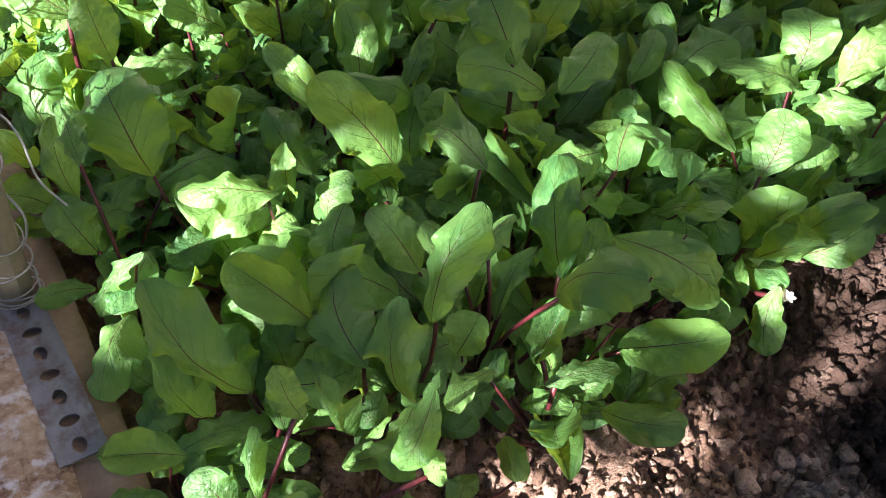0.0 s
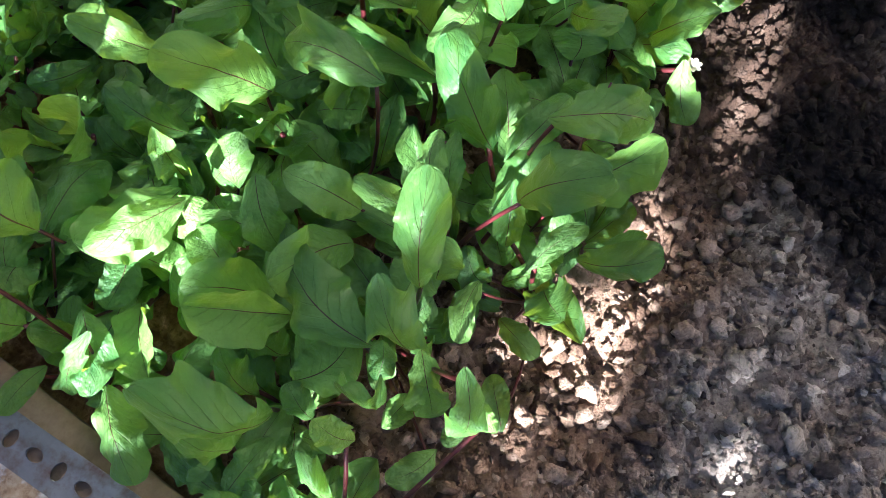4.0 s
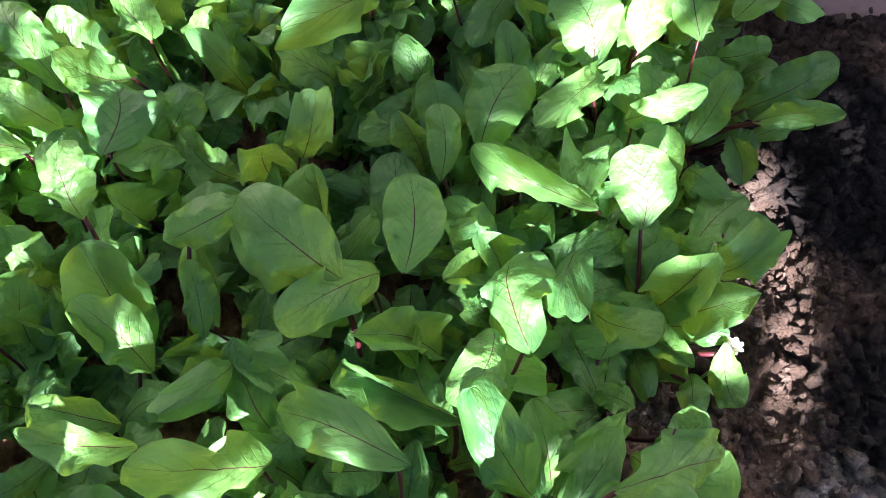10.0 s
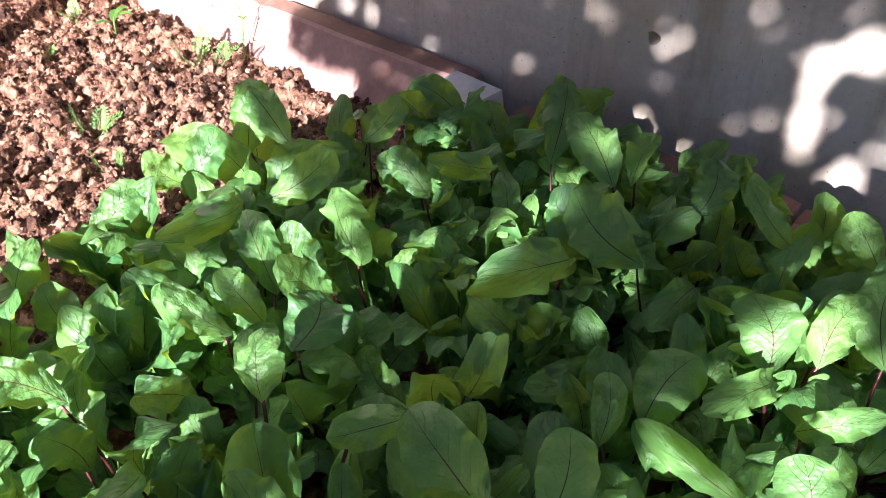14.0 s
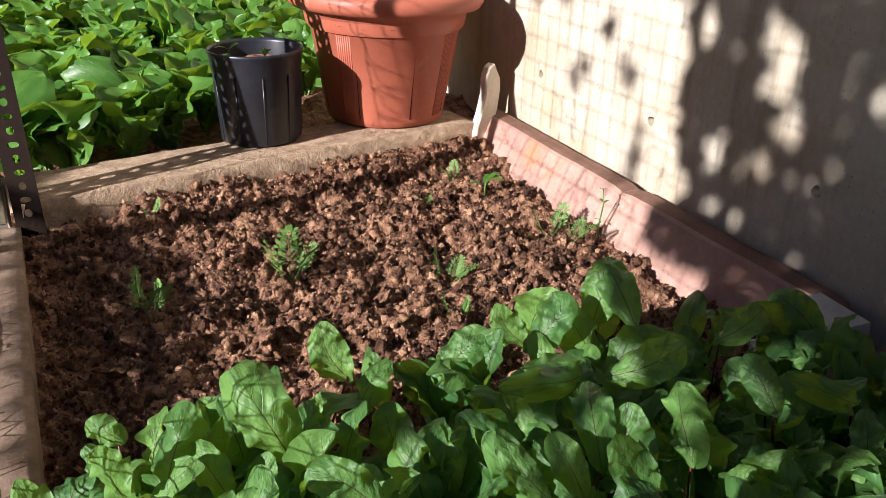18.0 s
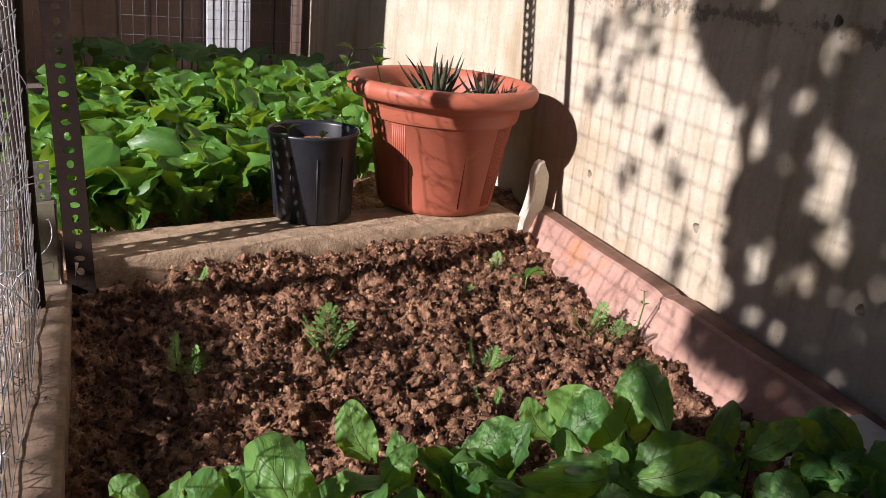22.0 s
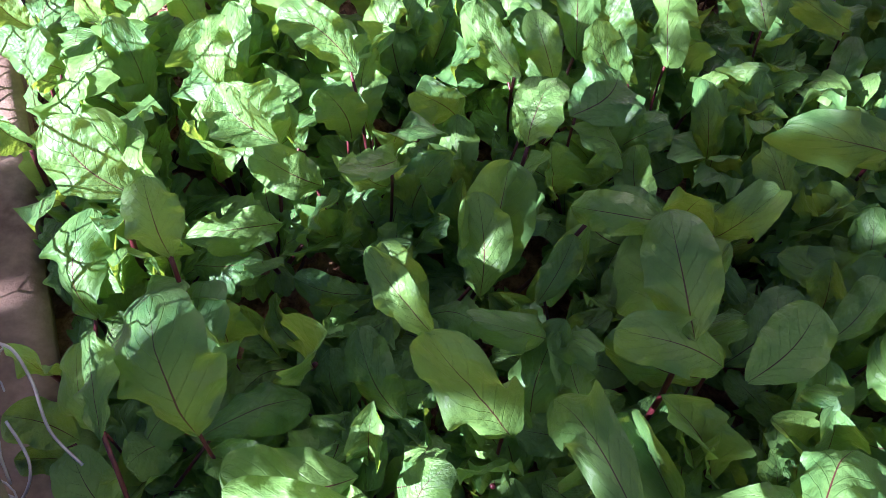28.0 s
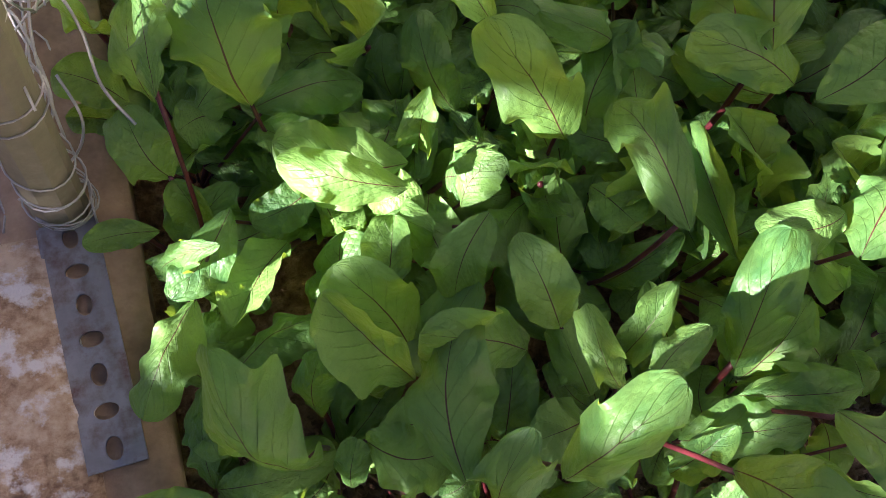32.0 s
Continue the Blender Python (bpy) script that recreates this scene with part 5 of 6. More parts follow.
BROAD += [
    (0.910, 0.946, 0.105, 0.880, 0.982, 0.179, 0.052, 0),
    (0.718, 0.784, 0.105, 0.689, 0.813, 0.164, 0.038, 1),
    (1.015, 0.647, 0.105, 0.974, 0.702, 0.170, 0.043, 3),
    (1.053, 0.633, 0.105, 1.025, 0.684, 0.163, 0.041, 4),
    (1.129, 0.616, 0.109, 1.119, 0.658, 0.199, 0.062, 12),
    (1.271, 0.936, 0.114, 1.298, 0.947, 0.204, 0.054, 16),
    (1.119, 0.705, 0.105, 1.106, 0.746, 0.173, 0.044, 8),
    (1.153, 0.926, 0.105, 1.213, 0.916, 0.187, 0.055, 20),
    (1.066, 0.816, 0.105, 1.145, 0.793, 0.172, 0.053, 9),
    (1.222, 0.832, 0.105, 1.300, 0.799, 0.166, 0.058, 0),
    (1.366, 0.679, 0.105, 1.343, 0.742, 0.153, 0.049, 4),
    (1.561, 0.778, 0.105, 1.530, 0.856, 0.158, 0.053, 8),
]
BROAD += [
    (1.488, 0.658, 0.105, 1.452, 0.746, 0.099, 0.037, 0),
    (0.888, 0.869, 0.105, 0.931, 0.880, 0.172, 0.038, 1),
    (1.019, 0.920, 0.105, 1.085, 0.914, 0.163, 0.052, 16),
    (0.656, 0.816, 0.107, 0.690, 0.838, 0.197, 0.048, 5),
    (0.629, 0.924, 0.105, 0.591, 0.949, 0.128, 0.033, 5),
    (1.408, 0.843, 0.105, 1.463, 0.821, 0.157, 0.041, 7),
    (1.005, 0.573, 0.105, 1.022, 0.592, 0.155, 0.038, 8),
    (1.548, 0.609, 0.105, 1.572, 0.618, 0.193, 0.052, 4),
]


def dry_stalk():
    v, f = tube(ST, [0.0008, 0.001, 0.0012, 0.0014, 0.0016], 6)
    tagged(new("dry_stalk", to_mesh("dry_stalk", v, f, M_STALK)), "thin dry maroon stalk bent over the beet leaves", "stalk")
    bud = tagged(new("white_bud"), "small whitish withered bud on the outermost leaf", "bud")
    bud.matrix_world = pose(1.108, -0.03, 0.075)
    v, f = tube([(-0.012, 0.02, -0.07), (-0.004, 0.006, -0.03), (0, 0, 0)], [0.0018, 0.0015, 0.0015], 5)
    part("stem", to_mesh("stem", v, f, M_GREEN), bud)
    for k in range(7):
        a = k * 0.9
        part("petal", LEAF_SMALL_PALE, bud, m=leaf_pose((0, 0, 0), (0.009 * math.cos(a), 0.009 * math.sin(a), 0.006), 0.006, (0, 0, 1)))


LEAF_SMALL_PALE = leaf_mesh("petal", 98, M_SHARD, 0.1, 0.1, 0.02, 0.45, 0.6, 0.0, nx=4, ny=6)
dry_stalk()


def blade_facing(b):
    """Blades turn up, towards the open side of the bed and a little to the sun."""
    f = Vector((0.62, -0.05, 0.75)) - Vector(b)
    return (f.normalized() + Vector((0, 0, 0.25)) + 0.7 * TO_SUN).normalized()


BLADE = 0.97
SET = [tuple(q[i] + (q[i + 3] - q[i]) * k for i in range(3)) for q in HEROES + BROAD for k in (0.25, 0.5, 0.8)]


def plant_bed():
    rng = random.Random(21)
    crowns = []
    step = 0.088
    for j in range(14):
        for i in range(14):
            x, y = 0.57 + i * step + rng.uniform(-0.025, 0.025), -0.02 + j * step + rng.uniform(-0.025, 0.025)
            if x < 1.66 and in_bed(x, y):
                crowns.append((x, y, []))
    for row in HEROES + BROAD:
        b, t, w, var = row[0:3], row[3:6], row[6], int(row[7])
        want = Vector(b[:2]) - 0.35 * (Vector(t[:2]) - Vector(b[:2]))
        best = min(crowns, key=lambda c: (c[0] - want.x) ** 2 + (c[1] - want.y) ** 2 + 0.0006 * len(c[2]))
        loose = Vector((rng.gauss(0, 0.14), rng.gauss(0, 0.14), 0))
        best[2].append((b, t, w * BLADE, var % 12 + 24 if b[1] > 0.5 or b[0] > 1.2 else var, (blade_facing(b) + loose).normalized()))
    for n, (x, y, leaves) in enumerate(crowns):
        for k in range(FILL):
            a = rng.uniform(0, 6.28)
            low = k % 3
            r0, el = (rng.uniform(0.0, 0.012), radians(rng.uniform(15, 55))) if low else (rng.uniform(0.012, 0.035), radians(rng.uniform(45, 78)))
            z0 = rng.uniform(0.012, 0.05) if low else rng.uniform(0.05, 0.085)
            L = (rng.uniform(0.045, 0.085) if low else rng.uniform(0.065, 0.10)) * (1.1 if y > 0.6 else 1.0)
            b = (x + r0 * math.cos(a), y + r0 * math.sin(a), z0)
            t = (b[0] + L * math.cos(el) * math.cos(a), b[1] + L * math.cos(el) * math.sin(a), z0 + L * math.sin(el))
            if t[0] < 0.54 or t[0] > 1.74:
                continue
            mx, my, mz = (b[0] + t[0]) / 2, (b[1] + t[1]) / 2, t[2]
            if any((mx - p[0]) ** 2 + (my - p[1]) ** 2 < 0.0011 and mz > p[2] - 0.02 for p in SET):
                t = (t[0], t[1], b[2] + 0.02)
                if any((mx - p[0]) ** 2 + (my - p[1]) ** 2 < 0.0011 and t[2] > p[2] - 0.005 for p in SET):
                    continue
            leaves.append((b, t, L * rng.uniform(0.36, 0.54), rng.randrange(24) if y < 0.45 else rng.randrange(12, 36), (rng.uniform(-0.35, 0.25) - 0.4 * math.cos(a) - 0.5, rng.uniform(-0.4, 0.25) - 0.4 * math.sin(a), 1)))
        beet_plant(x, y, leaves, n)


FILL = 19
plant_bed()

# ---- spinach and squash beyond the kerb ----
SPIN = [leaf_mesh("leaf", 300 + s, M_SPINACH, 0.08 + 0.06 * (s % 3), 0.4 - 0.28 * (s % 3), 0.10 + 0.04 * (s % 2), 0.60, 0.36, 0.022, 0.45 * (s % 2) + 0.1, notch=0.01, twist=0.35 * (s % 3 - 1), droop=0.25 * (s % 2), ruffle=0.022, sway=0.25, nx=12, ny=26) for s in range(10)]


def spinach_plant(x, y, rng, tall):
    plant = tagged(new("spinach_plant"), "bushy bright green spinach plant", "spinach plant", "spinach plants beyond the kerb")
    plant.matrix_world = pose(x, y, 0.0)
    for k in range(12):
        a, el = k * 2.4 + rng.random(), radians(rng.uniform(62, 89))
        d = Vector((math.cos(a) * math.cos(el), math.sin(a) * math.cos(el), math.sin(el)))
        s = tall * rng.uniform(0.25, 0.5)
        L = rng.uniform(0.12, 0.20)
        b = d * s
        bend = Vector((d.x, d.y, 0.25 * d.z)).normalized()
        t = b + (0.95 * d + 0.12 * bend).normalized() * L
        part("leaf", SPIN[rng.randrange(10)], plant, m=leaf_pose(b, t, L * rng.uniform(0.40, 0.54), (rng.uniform(-0.7, 0.5) - 0.9 * math.cos(a), rng.uniform(-0.7, 0.4) - 0.9 * math.sin(a), rng.uniform(0.0, 0.45))))
        stalk_between("stalk", (0, 0, 0), b + d * 0.008, 0.004, 0.003, M_GREEN, plant, 0.05, k)


rng = random.Random(77)
for j in range(9):
    for i in range(6):
        x, y = 0.48 + 0.175 * i + rng.uniform(-0.05, 0.05), 2.2 + 0.16 * j + rng.uniform(-0.05, 0.05)
        if x < 1.35 + 0.1 * (y - 2.2) and y > 2.12 + 0.2 * (x - 0.5):
            spinach_plant(x, y, rng, 0.17 + 0.06 * (y - 2.2))


for x, y in ((0.55, 2.09), (0.66, 2.10), (0.78, 2.13), (0.60, 2.17), (0.88, 2.19)):
    spinach_plant(x, y, rng, 0.13)


def round_leaf_mesh(seed):
    """A broad lobed squash leaf of diameter 1, dished, with radiating ribs."""
    g = random.Random(seed)
    verts, uvs, faces = [(0, 0.5, -0.05)], [(0.5, 0.3)], []
    n, rings = 30, 5
    for r in range(1, rings + 1):
        for k in range(n):
            a = 2 * math.pi * k / n
            rad = 0.5 * r / rings * (1 + 0.1 * math.cos(5 * a + 1.57) + 0.04 * math.sin(13 * a + seed))
            z = 0.10 * (r / rings) ** 2 * math.sin(2 * a + seed) - 0.05 * math.cos(5 * a) * (r / rings) + 0.02 * math.sin(9 * a) * r / rings
            verts.append((rad * math.sin(a), 0.5 + rad * math.cos(a), z))
            uvs.append((0.5 + rad * math.sin(a), 0.5 + rad * math.cos(a)))
    faces += [(0, 1 + (k + 1) % n, 1 + k) for k in range(n)]
    for r in range(rings - 1):
        faces += [(1 + r * n + k, 1 + r * n + (k + 1) % n, 1 + (r + 1) * n + (k + 1) % n, 1 + (r + 1) * n + k) for k in range(n)]
    return to_mesh("leaf", verts, faces, M_SQUASH, True, uvs)


ROUND = [round_leaf_mesh(s) for s in (1, 2, 3, 4)]
for k, (x, y, z, d) in enumerate([(0.66, 3.12, 0.335, 0.21), (0.98, 3.16, 0.32, 0.19), (1.24, 3.05, 0.265, 0.17), (1.36, 3.2, 0.255, 0.16), (0.82, 3.4, 0.28, 0.2), (0.55, 3.3, 0.3, 0.18), (1.1, 3.4, 0.26, 0.2), (1.45, 3.45, 0.25, 0.2), (0.7, 3.6, 0.24, 0.22), (0.95, 3.65, 0.24, 0.22), (1.25, 3.65, 0.23, 0.22), (1.58, 3.5, 0.24, 0.2), (0.5, 3.7, 0.26, 0.24), (1.5, 3.8, 0.2, 0.22), (0.85, 3.9, 0.2, 0.24), (1.1, 3.95, 0.19, 0.24), (1.35, 4.0, 0.18, 0.22), (0.6, 4.0, 0.2, 0.24), (1.48, 3.1, 0.25, 0.15), (0.74, 3.28, 0.25, 0.2), (1.15, 3.25, 0.22, 0.17)]):
    sq = tagged(new("squash_leaf_plant"), "broad dark green squash leaf on a tall stalk", "squash plant", "squash plants behind the spinach")
    sq.matrix_world = pose(x, y + 0.40, 0)
    a = k * 2.1
    c = Vector((0.04 * math.cos(a), 0.04 * math.sin(a), z * 0.92))
    stalk_between("stalk", (0, 0, 0), c, 0.007, 0.005, M_GREEN, sq, 0.04, k)
    dv = Vector((math.cos(a), math.sin(a), 0.12 * math.sin(k))) * (d / 2)
    part("leaf", ROUND[k % 4], sq, m=leaf_pose(c - dv, c + dv, d, (0.2 * math.sin(k) - 0.25, -0.12, 1)))

# ---- the far end: boarded shed, pale panel, netting, closing wall ----
def far_end():
    for k in range(9):
        x = 0.2 + 0.17 * k
        bm = box_bm(x, x + 0.16, 5.2, 5.23, -0.06, 1.3, 0.004)
        tagged(new("shed_board", from_bm(bm, "shed_board", M_DARKWOOD)), "dark brown upright shed board", "board", "boards of the shed")
    for k in range(6):
        bm = box_bm(1.17 + 0.041 * k, 1.206 + 0.041 * k, 5.12, 5.14, -0.06, 0.9, 0.004)
        tagged(new("pale_slat", from_bm(bm, "pale_slat", M_WHITE)), "pale painted slat against the dark boards", "slat", "pale slats")
    # bars of a coarse mesh before the slats and boards
    grid = tagged(new("mesh_panel"), "coarse thin wire mesh panel before the boards", "mesh panel")
    grid.matrix_world = pose(0.3, 5.0, -0.06)
    for k in range(24):
        v, f = tube([(0.06 * k, 0, 0), (0.06 * k, 0, 1.2)], 0.0013, 5)
        part("upright_bar", to_mesh("upright_bar", v, f, M_WIRE), grid)
    for k in range(12):
        v, f = tube([(0, 0.004, 0.05 + 0.1 * k), (1.38, 0.004, 0.05 + 0.1 * k)], 0.0013, 5)
        part("cross_bar", to_mesh("cross_bar", v, f, M_WIRE), grid)
    bm = box_bm(-0.6, 1.77, 6.2, 6.4, -0.06, 2.7)
    tagged(new("wall_north", from_bm(bm, "wall_north", M_CONCRETE)), "concrete wall closing the far end", "wall", kind="structure")
    # unseen walls, added to keep the sun off the far beds but for one gap
    for y0, y1, nm in ((2.98, 4.38, "shade_wall"), (4.57, 6.4, "shade_wall_end")):
        bm = box_bm(-0.75, -0.6, y0, y1, -0.06, 2.7)
        tagged(new(nm, from_bm(bm, nm, M_CONCRETE)), "unseen concrete wall added to shade the far beds", "wall", kind="structure")


far_end()
# plain walls that close the garden round about, lower than the sun stands
for x0, x1, y0, y1, nm in ((-12.2, -12.0, -12, 12, "wall_far_west"), (-12, 12, -12.2, -12.0, "wall_far_south"), (-12, 12, 12, 12.2, "wall_far_north")):
    bm = box_bm(x0, x1, y0, y1, -0.06, 3.2)
    tagged(new(nm, from_bm(bm, nm, M_PAVING)), "plain rendered garden wall closing the place", "wall", kind="structure")

# ---- unseen tree, added so that its shade falls on the bed ----
CROWN = (-1.6, 1.72, 0.02, 2.9)
CROWN_FAR = 2.6
# gaps cut in the crown for the sun spots, as seen along the sunlight: sideways, upwards, half width, half height
LIT = [
    (-0.447, 0.447, 0.018, 0.010), (-0.435, 0.518, 0.015, 0.009), (-0.433, 0.408, 0.011, 0.009), (-0.425, 0.488, 0.018, 0.011),
    (-0.397, 0.801, 0.016, 0.013), (-0.387, 0.467, 0.011, 0.009), (-0.373, 0.345, 0.019, 0.009), (-0.361, 0.511, 0.010, 0.009),
    (-0.358, 0.478, 0.010, 0.009), (-0.355, 0.909, 0.016, 0.033), (-0.353, 0.320, 0.019, 0.009), (-0.350, 0.293, 0.030, 0.012),
    (-0.350, 0.672, 0.011, 0.009), (-0.329, 0.467, 0.010, 0.009), (-0.319, 0.295, 0.017, 0.010), (-0.308, 0.361, 0.010, 0.009),
    (-0.303, 0.578, 0.015, 0.011), (-0.297, 0.641, 0.026, 0.015), (-0.291, 0.787, 0.018, 0.019), (-0.290, 0.390, 0.010, 0.009),
]
LIT += [
    (-0.289, 0.280, 0.015, 0.009), (-0.281, 0.691, 0.028, 0.022), (-0.275, 0.962, 0.022, 0.013), (-0.273, 0.381, 0.010, 0.009),
    (-0.269, 0.600, 0.017, 0.012), (-0.248, 0.398, 0.010, 0.009), (-0.243, 0.382, 0.010, 0.009), (-0.236, 0.433, 0.010, 0.009),
    (-0.227, 0.626, 0.014, 0.009), (-0.227, 0.667, 0.015, 0.011), (-0.225, 0.833, 0.005, 0.019), (-0.224, 0.548, 0.012, 0.009),
    (-0.221, 0.912, 0.012, 0.027), (-0.204, 0.305, 0.010, 0.009), (-0.189, 0.512, 0.014, 0.010), (-0.188, 0.359, 0.010, 0.009),
    (-0.183, 0.556, 0.026, 0.018), (-0.179, 0.490, 0.010, 0.009), (-0.171, 0.497, 0.010, 0.009), (-0.170, 0.528, 0.011, 0.009),
]
LIT += [
    (-0.169, 0.596, 0.012, 0.009), (-0.164, 0.305, 0.017, 0.012), (-0.158, 0.318, 0.010, 0.009), (-0.155, 0.443, 0.010, 0.009),
    (-0.155, 0.528, 0.015, 0.011), (-0.130, 0.285, 0.011, 0.009), (-0.075, 0.493, 0.010, 0.009), (-0.062, 0.644, 0.010, 0.009),
    (-0.061, 0.488, 0.010, 0.009), (-0.032, 0.330, 0.010, 0.009), (-0.019, 0.342, 0.010, 0.009), (-0.010, 0.394, 0.012, 0.009),
    (-0.006, 0.452, 0.010, 0.009), (-0.005, 0.459, 0.010, 0.009), (-0.000, 0.424, 0.011, 0.009), (0.005, 0.404, 0.014, 0.010),
    (0.009, 0.455, 0.014, 0.010), (0.010, 0.368, 0.010, 0.009), (0.013, 0.800, 0.016, 0.006), (0.020, 0.320, 0.010, 0.009),
]
LIT += [
    (0.020, 0.437, 0.010, 0.009), (0.023, 0.425, 0.010, 0.009), (0.024, 0.306, 0.010, 0.009), (0.027, 0.366, 0.012, 0.009),
    (0.030, 0.329, 0.011, 0.009), (0.033, 0.410, 0.014, 0.009), (0.038, 0.317, 0.010, 0.009), (0.040, 0.348, 0.012, 0.009),
    (0.042, 0.368, 0.014, 0.010), (0.042, 0.442, 0.014, 0.009), (0.046, 0.355, 0.010, 0.009), (0.046, 0.383, 0.015, 0.010),
    (0.049, 0.728, 0.014, 0.010), (0.062, 0.373, 0.012, 0.009), (0.063, 0.702, 0.012, 0.009), (0.082, 0.675, 0.011, 0.010),
    (0.115, 0.499, 0.010, 0.009), (0.128, 0.487, 0.010, 0.009), (0.131, 0.571, 0.014, 0.010), (0.136, 0.527, 0.016, 0.011),
]
LIT += [
    (0.154, 0.518, 0.020, 0.014), (0.158, 0.405, 0.014, 0.009), (0.167, 0.453, 0.014, 0.009), (0.171, 0.634, 0.010, 0.009),
    (0.217, 0.639, 0.018, 0.013), (0.228, 0.569, 0.014, 0.010), (0.240, 0.687, 0.020, 0.014), (0.289, 1.045, 0.011, 0.014),
    (0.321, 0.604, 0.024, 0.013), (0.347, 1.135, 0.009, 0.017), (0.427, 0.685, 0.019, 0.013), (0.503, 1.093, 0.018, 0.027),
    (0.518, 0.698, 0.027, 0.018), (0.541, 1.178, 0.026, 0.022), (0.553, 1.140, 0.031, 0.016), (0.554, 1.009, 0.013, 0.014),
    (0.564, 1.226, 0.020, 0.022), (0.664, 1.008, 0.014, 0.020),
]
LIT += [
    (0.727, 1.239, 0.016, 0.023), (0.763, 0.936, 0.024, 0.033),
    (0.275, 0.660, 0.024, 0.017), (0.265, 0.692, 0.016, 0.012), (0.350, 0.578, 0.024, 0.016), (0.262, 0.750, 0.012, 0.010), (0.490, 0.562, 0.022, 0.015),
]
LIT += [(0.840, 1.140, 0.045, 0.042), (0.860, 1.250, 0.034, 0.034), (0.950, 1.310, 0.040, 0.056), (1.050, 1.410, 0.020, 0.036)]
# sprays of leaves that hang out of the crown, added to cast dark blots
SPRAYS = [
    (1.32, 1.30, 0.036, 0.028),
    (1.21, 1.30, 0.032, 0.032),
    (1.03, 1.22, 0.028, 0.025),
    (1.12, 1.12, 0.035, 0.037),
    (0.89, 0.96, 0.032, 0.058),
    (1.22, 1.42, 0.148, 0.054),
    (0.95, 1.13, 0.027, 0.034),
]


def shade_tree():
    """A small unseen tree three metres off, towards the sun, added to shape the light: trunk, limbs and a dense, gappy
    crown.
    """
    tree = tagged(new("shade_tree"), "unseen leafy tree added beyond the fence to shade the bed", "tree")
    d = -TO_SUN
    side = Vector((-math.sin(SUN_AZ), math.cos(SUN_AZ), 0))
    upv = side.cross(TO_SUN) * (1 if side.cross(TO_SUN).z > 0 else -1)
    centre = TO_SUN * CROWN_FAR
    base = centre + side * (-0.8)
    base.z = -0.06
    tree.matrix_world = Matrix.Translation(base)
    v, f = tube([(0, 0, 0), (0.03, 0.02, 0.6), (-0.02, 0.05, 1.1), (0.0, 0.0, 1.7)], [0.08, 0.065, 0.055, 0.035], 10)
    part("trunk", to_mesh("trunk", v, f, M_BARK), tree)
    g = random.Random(5)
    pieces = []
    for k in range(9):
        a = k * 2.4
        tip = Vector((0.2 * math.cos(a), 0.5 * math.sin(a), 1.75 + 0.14 * k))
        pieces.append(tube([(0, 0, 0.9 + 0.09 * k), Vector((0, 0, 1.0 + 0.09 * k)).lerp(tip, 0.5) + Vector((0, 0, 0.08)), tip], [0.024, 0.015, 0.005], 6))
    for k, pc in enumerate(pieces):
        part("limb", to_mesh("limb", *pc, M_BARK), tree)
    verts, faces, uvs = [], [], []
    u0, u1, v0, v1 = CROWN
    spots = []
    for k in range(46000):
        u, w = g.uniform(u0, u1), g.uniform(v0, v1)
        r = g.uniform(0.022, 0.036)
        bush = False
        rag = 0.10 * noise.noise((u * 5, w * 5, 2)) + 0.05 * noise.noise((u * 13, w * 13, 4))
        right = 0.765 + 1.15 * min(max(w - 1.23, 0), 0.17) + 0.6 * rag
        lid = 0.69 + 0.5 * rag if u < 0.44 else 0.755 + 0.25 * (u - 0.48) + 0.2 * rag
        if u > 0.22 + rag * 0.5 and w < lid:
            # low twigs, added out of view to shade the ground along the fence
            low = 0.264 + 0.125 * u < w < min(0.455 + 0.12 * (u - 1.02), 0.44 + 0.26 * (u - 1.02)) + 0.10 * rag and u > 0.74 + rag and noise.noise((u * 11, w * 16, 8)) < 0.8
            foot = w < 0.36 + 0.2 * rag and u < 0.5 and noise.noise((u * 15, w * 20, 8)) < 0.2
            speckle = w > 0.545 and u < 0.46 + rag and noise.noise((u * 16, w * 24, 5)) < 0.02
            if not (low or foot or speckle):
                continue
            bush = low or foot
        elif u > right or u < u0 + 0.1 + rag or w > v1 - 0.1 + rag or (w > 1.5 and ((u - 0.0) / 1.55) ** 2 + ((w - 1.5) / 1.3) ** 2 > 1 + rag):
            continue
        if any(((u - a) / (ra + r * 0.5)) ** 2 + ((w - b) / (rb + r * 0.5)) ** 2 < 1 for a, b, ra, rb in LIT):
            continue
        spots.append((u, w, r, bush))
    for a, b, ra, rb in SPRAYS:
        for k in range(int(6 + 7500 * ra * rb)):
            q, an = math.sqrt(g.random()), g.uniform(0, 6.28)
            spots.append((a + 1.1 * ra * q * math.cos(an), b + 1.3 * rb * q * math.sin(an), g.uniform(0.012, 0.024), False))
    sets = {False: (verts, faces, uvs), True: ([], [], [])}
    for u, w, r, bush in spots:
        verts, faces, uvs = sets[bush]
        deep = g.uniform(-0.3, 0.25) if g.random() < 0.84 else g.uniform(0.25, 1.1)
        p = TO_SUN * (CROWN_FAR + deep) + side * u + upv * w - base
        nrm = Vector((g.gauss(0, 1), g.gauss(0, 1), g.gauss(0, 1))) * 0.5 + TO_SUN
        nrm.normalize()
        t1 = nrm.cross(Vector((g.random(), g.random(), g.random()))).normalized()
        t2 = nrm.cross(t1)
        o = len(verts)
        for s, q, lift in ((-1, 0, 0), (-0.4, 0.55, 0.1), (0.5, 0.45, 0.1), (1, 0, -0.05), (0.5, -0.45, 0.1), (-0.4, -0.55, 0.1)):
            verts.append(p + r * (s * t1 + q * t2 + lift * nrm))
            uvs.append((0.5 + 0.5 * q, 0.5 + 0.5 * s))
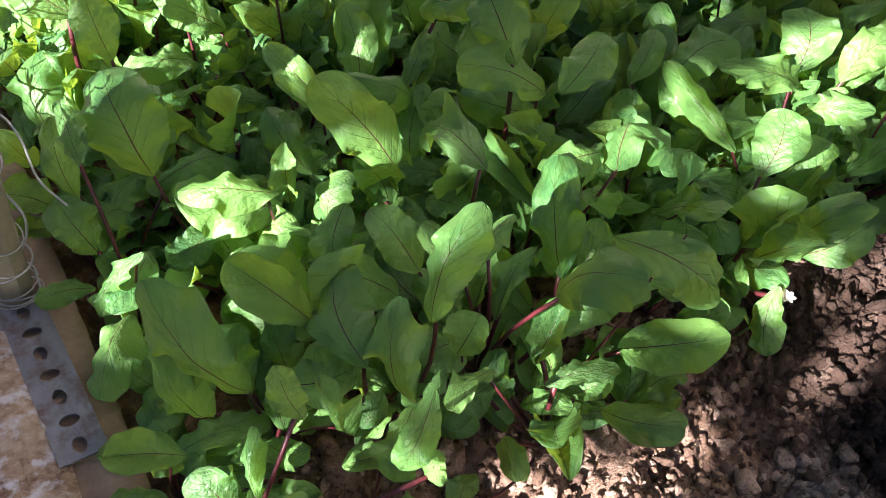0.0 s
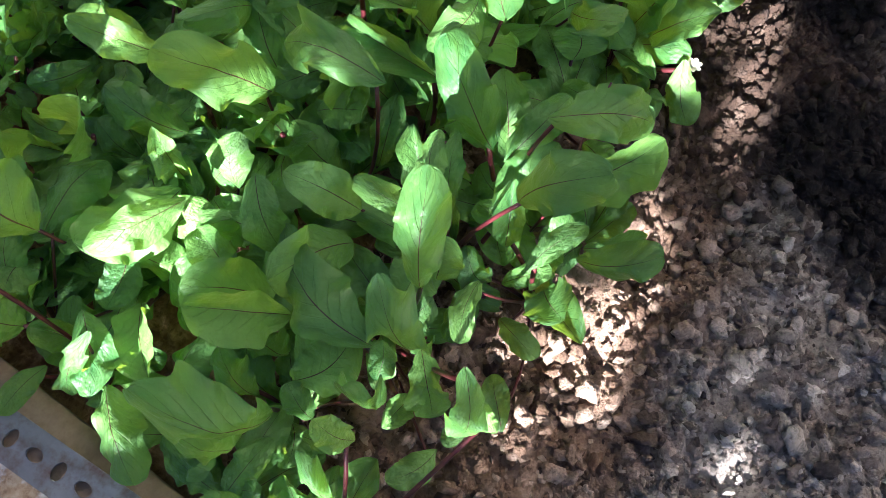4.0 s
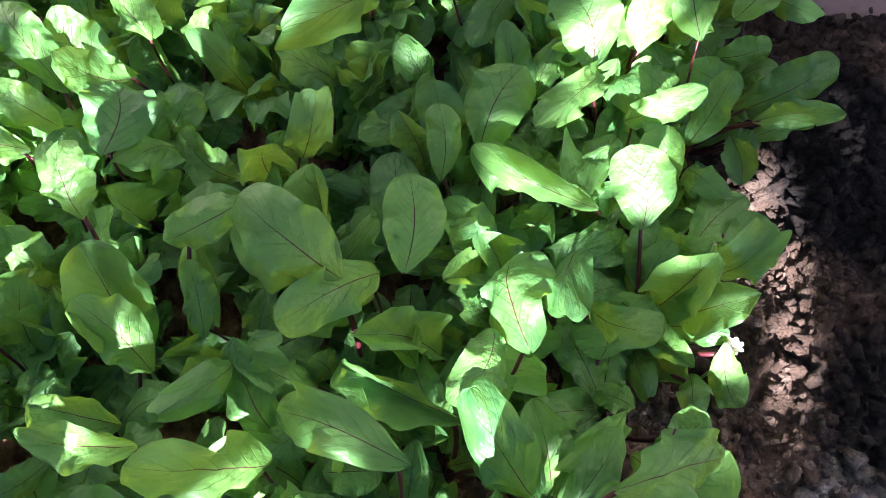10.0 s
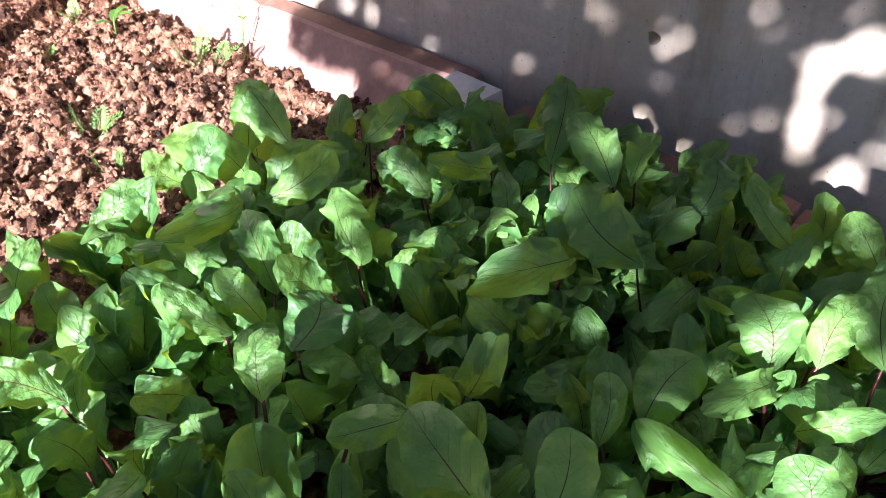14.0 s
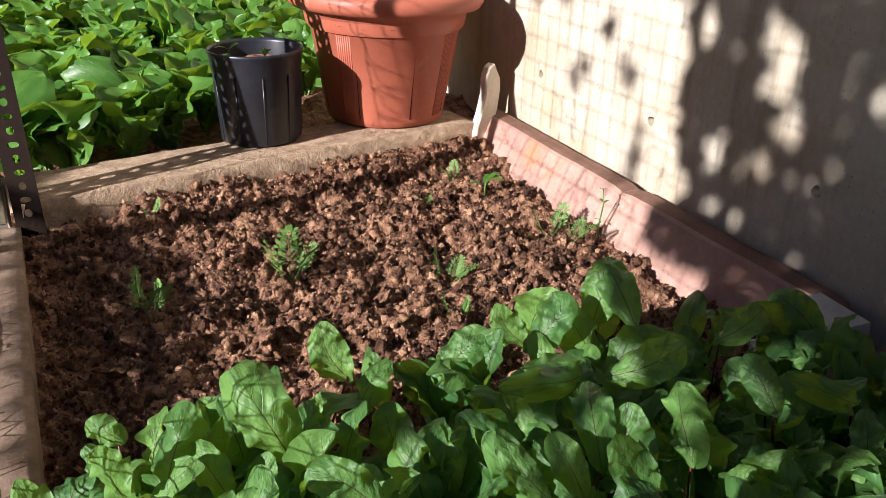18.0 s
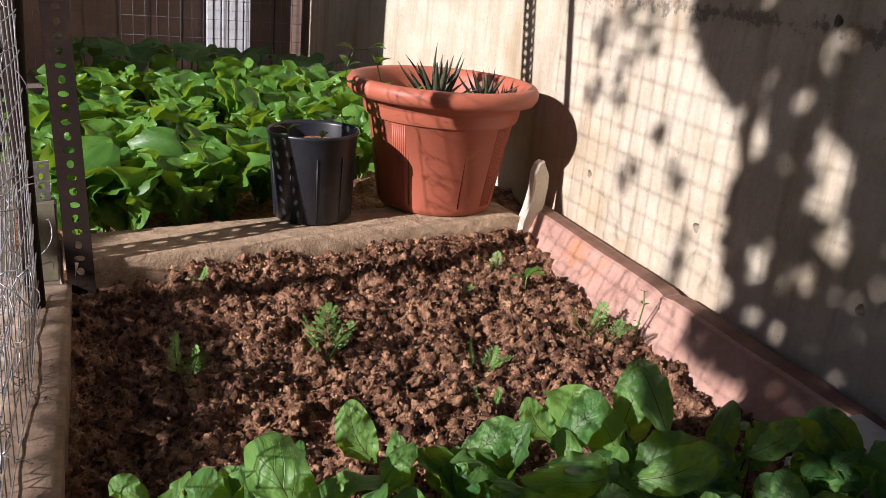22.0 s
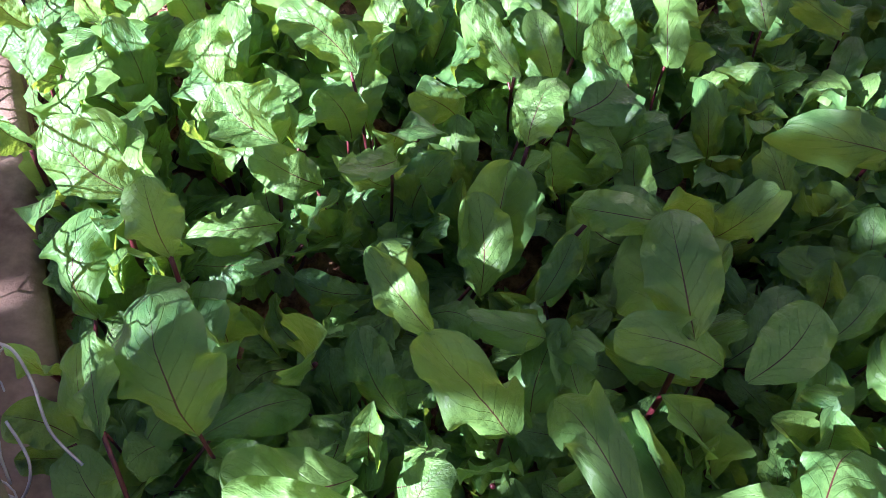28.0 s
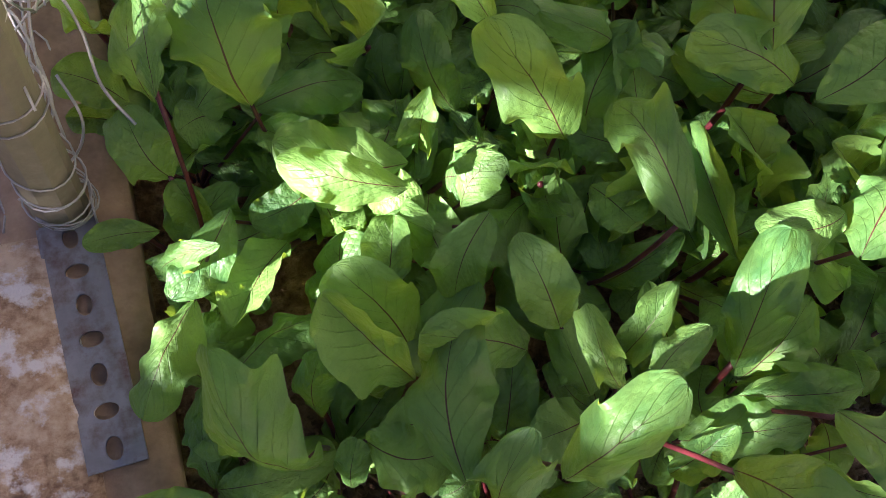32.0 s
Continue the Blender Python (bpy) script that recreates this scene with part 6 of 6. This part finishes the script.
        faces += [(o, o + 1, o + 2, o + 3), (o, o + 3, o + 4, o + 5)]
    verts, faces, uvs = sets[True]
    # unseen shrub, added to carry the twigs that darken soil and kerb
    shrub = tagged(new("shrub"), "unseen low shrub added outside the fence to shade the soil", "shrub")
    shrub.matrix_world = Matrix.Translation(base)
    for k, (u, w) in enumerate(((0.3, 0.2), (0.42, 0.3), (1.05, 0.3), (1.25, 0.38), (1.42, 0.33), (1.6, 0.36))):
        tip = TO_SUN * CROWN_FAR + side * u + upv * w - base
        v, f = tube([(tip.x + 0.05, tip.y, 0.0), (tip.x - 0.02, tip.y + 0.03, tip.z * 0.5), tip], [0.016, 0.011, 0.004], 6)
        part("stem", to_mesh("stem", v, f, M_BARK), shrub)
    tagged(part("foliage", to_mesh("foliage", verts, faces, M_SQUASH, True, uvs), shrub), kind="stuff")
    verts, faces, uvs = sets[False]
    tagged(part("crown", to_mesh("crown", verts, faces, M_SQUASH, True, uvs), tree, "dense crown of small leaves with gaps set for the sun spots"), kind="stuff")


shade_tree()

# ---- clods, last ----
CLODS = [clod_mesh(s, fine=3) for s in range(8)]
CRUMBS = [clod_mesh(s, "crumb") for s in range(8)]
CHIPS = [clod_mesh(20 + s, "chip", 1) for s in range(8)]


def scatter_clods():
    g = random.Random(9)
    heap = tagged(new("clods"), "loose clods and crumbs of earth on the bed", "clods", kind="stuff")
    bases = []
    for me in CRUMBS + CHIPS:
        v = np.empty(len(me.vertices) * 3, dtype=np.float32)
        me.vertices.foreach_get("co", v)
        bases.append((v.reshape(-1, 3), np.array([p.vertices[:] for p in me.polygons])))
    near, far = [], []
    def one(x, y, r):
        z = soil_height(x, y) + r * (g.uniform(-0.4, 0.4) if y > 0.5 else g.uniform(0.05, 0.65))
        rot = Euler((g.uniform(0, 6.28), g.uniform(0, 6.28), g.uniform(0, 6.28))).to_matrix() @ Matrix.Diagonal((g.uniform(0.85, 1.3), g.uniform(0.75, 1.1), g.uniform(0.6, 0.95)))
        return x, y, z, r, rot, g.randrange(8)
    rows = []
    for k in range(32000):
        x, y = g.uniform(0.54, 1.63), g.uniform(0.84, 1.97)
        rows.append(one(x, y, min(0.012, 0.0013 + 0.0020 * g.expovariate(1)) if k > 190 else g.uniform(0.009, 0.019)))
    for k in range(24000):
        x, y = g.uniform(0.56, 1.72), g.uniform(-0.55, 0.12)
        rows.append(one(x, y, min(0.011, 0.0017 + 0.0020 * g.expovariate(1)) if k > 110 else g.uniform(0.008, 0.014)))
    rows.sort(key=lambda q: -q[3])
    nearest = [q for q in rows if q[1] < 0.1 or q[1] > 1.0][:280]
    chosen = set(id(q) for q in nearest)
    for q in nearest:
        x, y, z, r, rot, k = q
        part("clod", CLODS[k], heap, m=Matrix.Translation((x, y, z)) @ rot.to_4x4() @ Matrix.Diagonal((r, r, r * 0.9, 1)))
    for nm, small in (("crumbs", False), ("chips", True)):
        vs, fs, o = [], [], 0
        for q in rows:
            x, y, z, r, rot, k = q
            if id(q) in chosen or (r <= 0.0065) != small:
                continue
            bv, bf = bases[k + 8 if small else k]
            vs.append(bv @ (np.array(rot).T * r) + (x, y, z))
            fs.append(bf + o)
            o += len(bv)
        v, f = np.concatenate(vs), np.concatenate(fs)
        tagged(part(nm, to_mesh(nm, v.tolist(), f.tolist(), M_SOIL, not small), heap), kind="stuff")


scatter_clods()
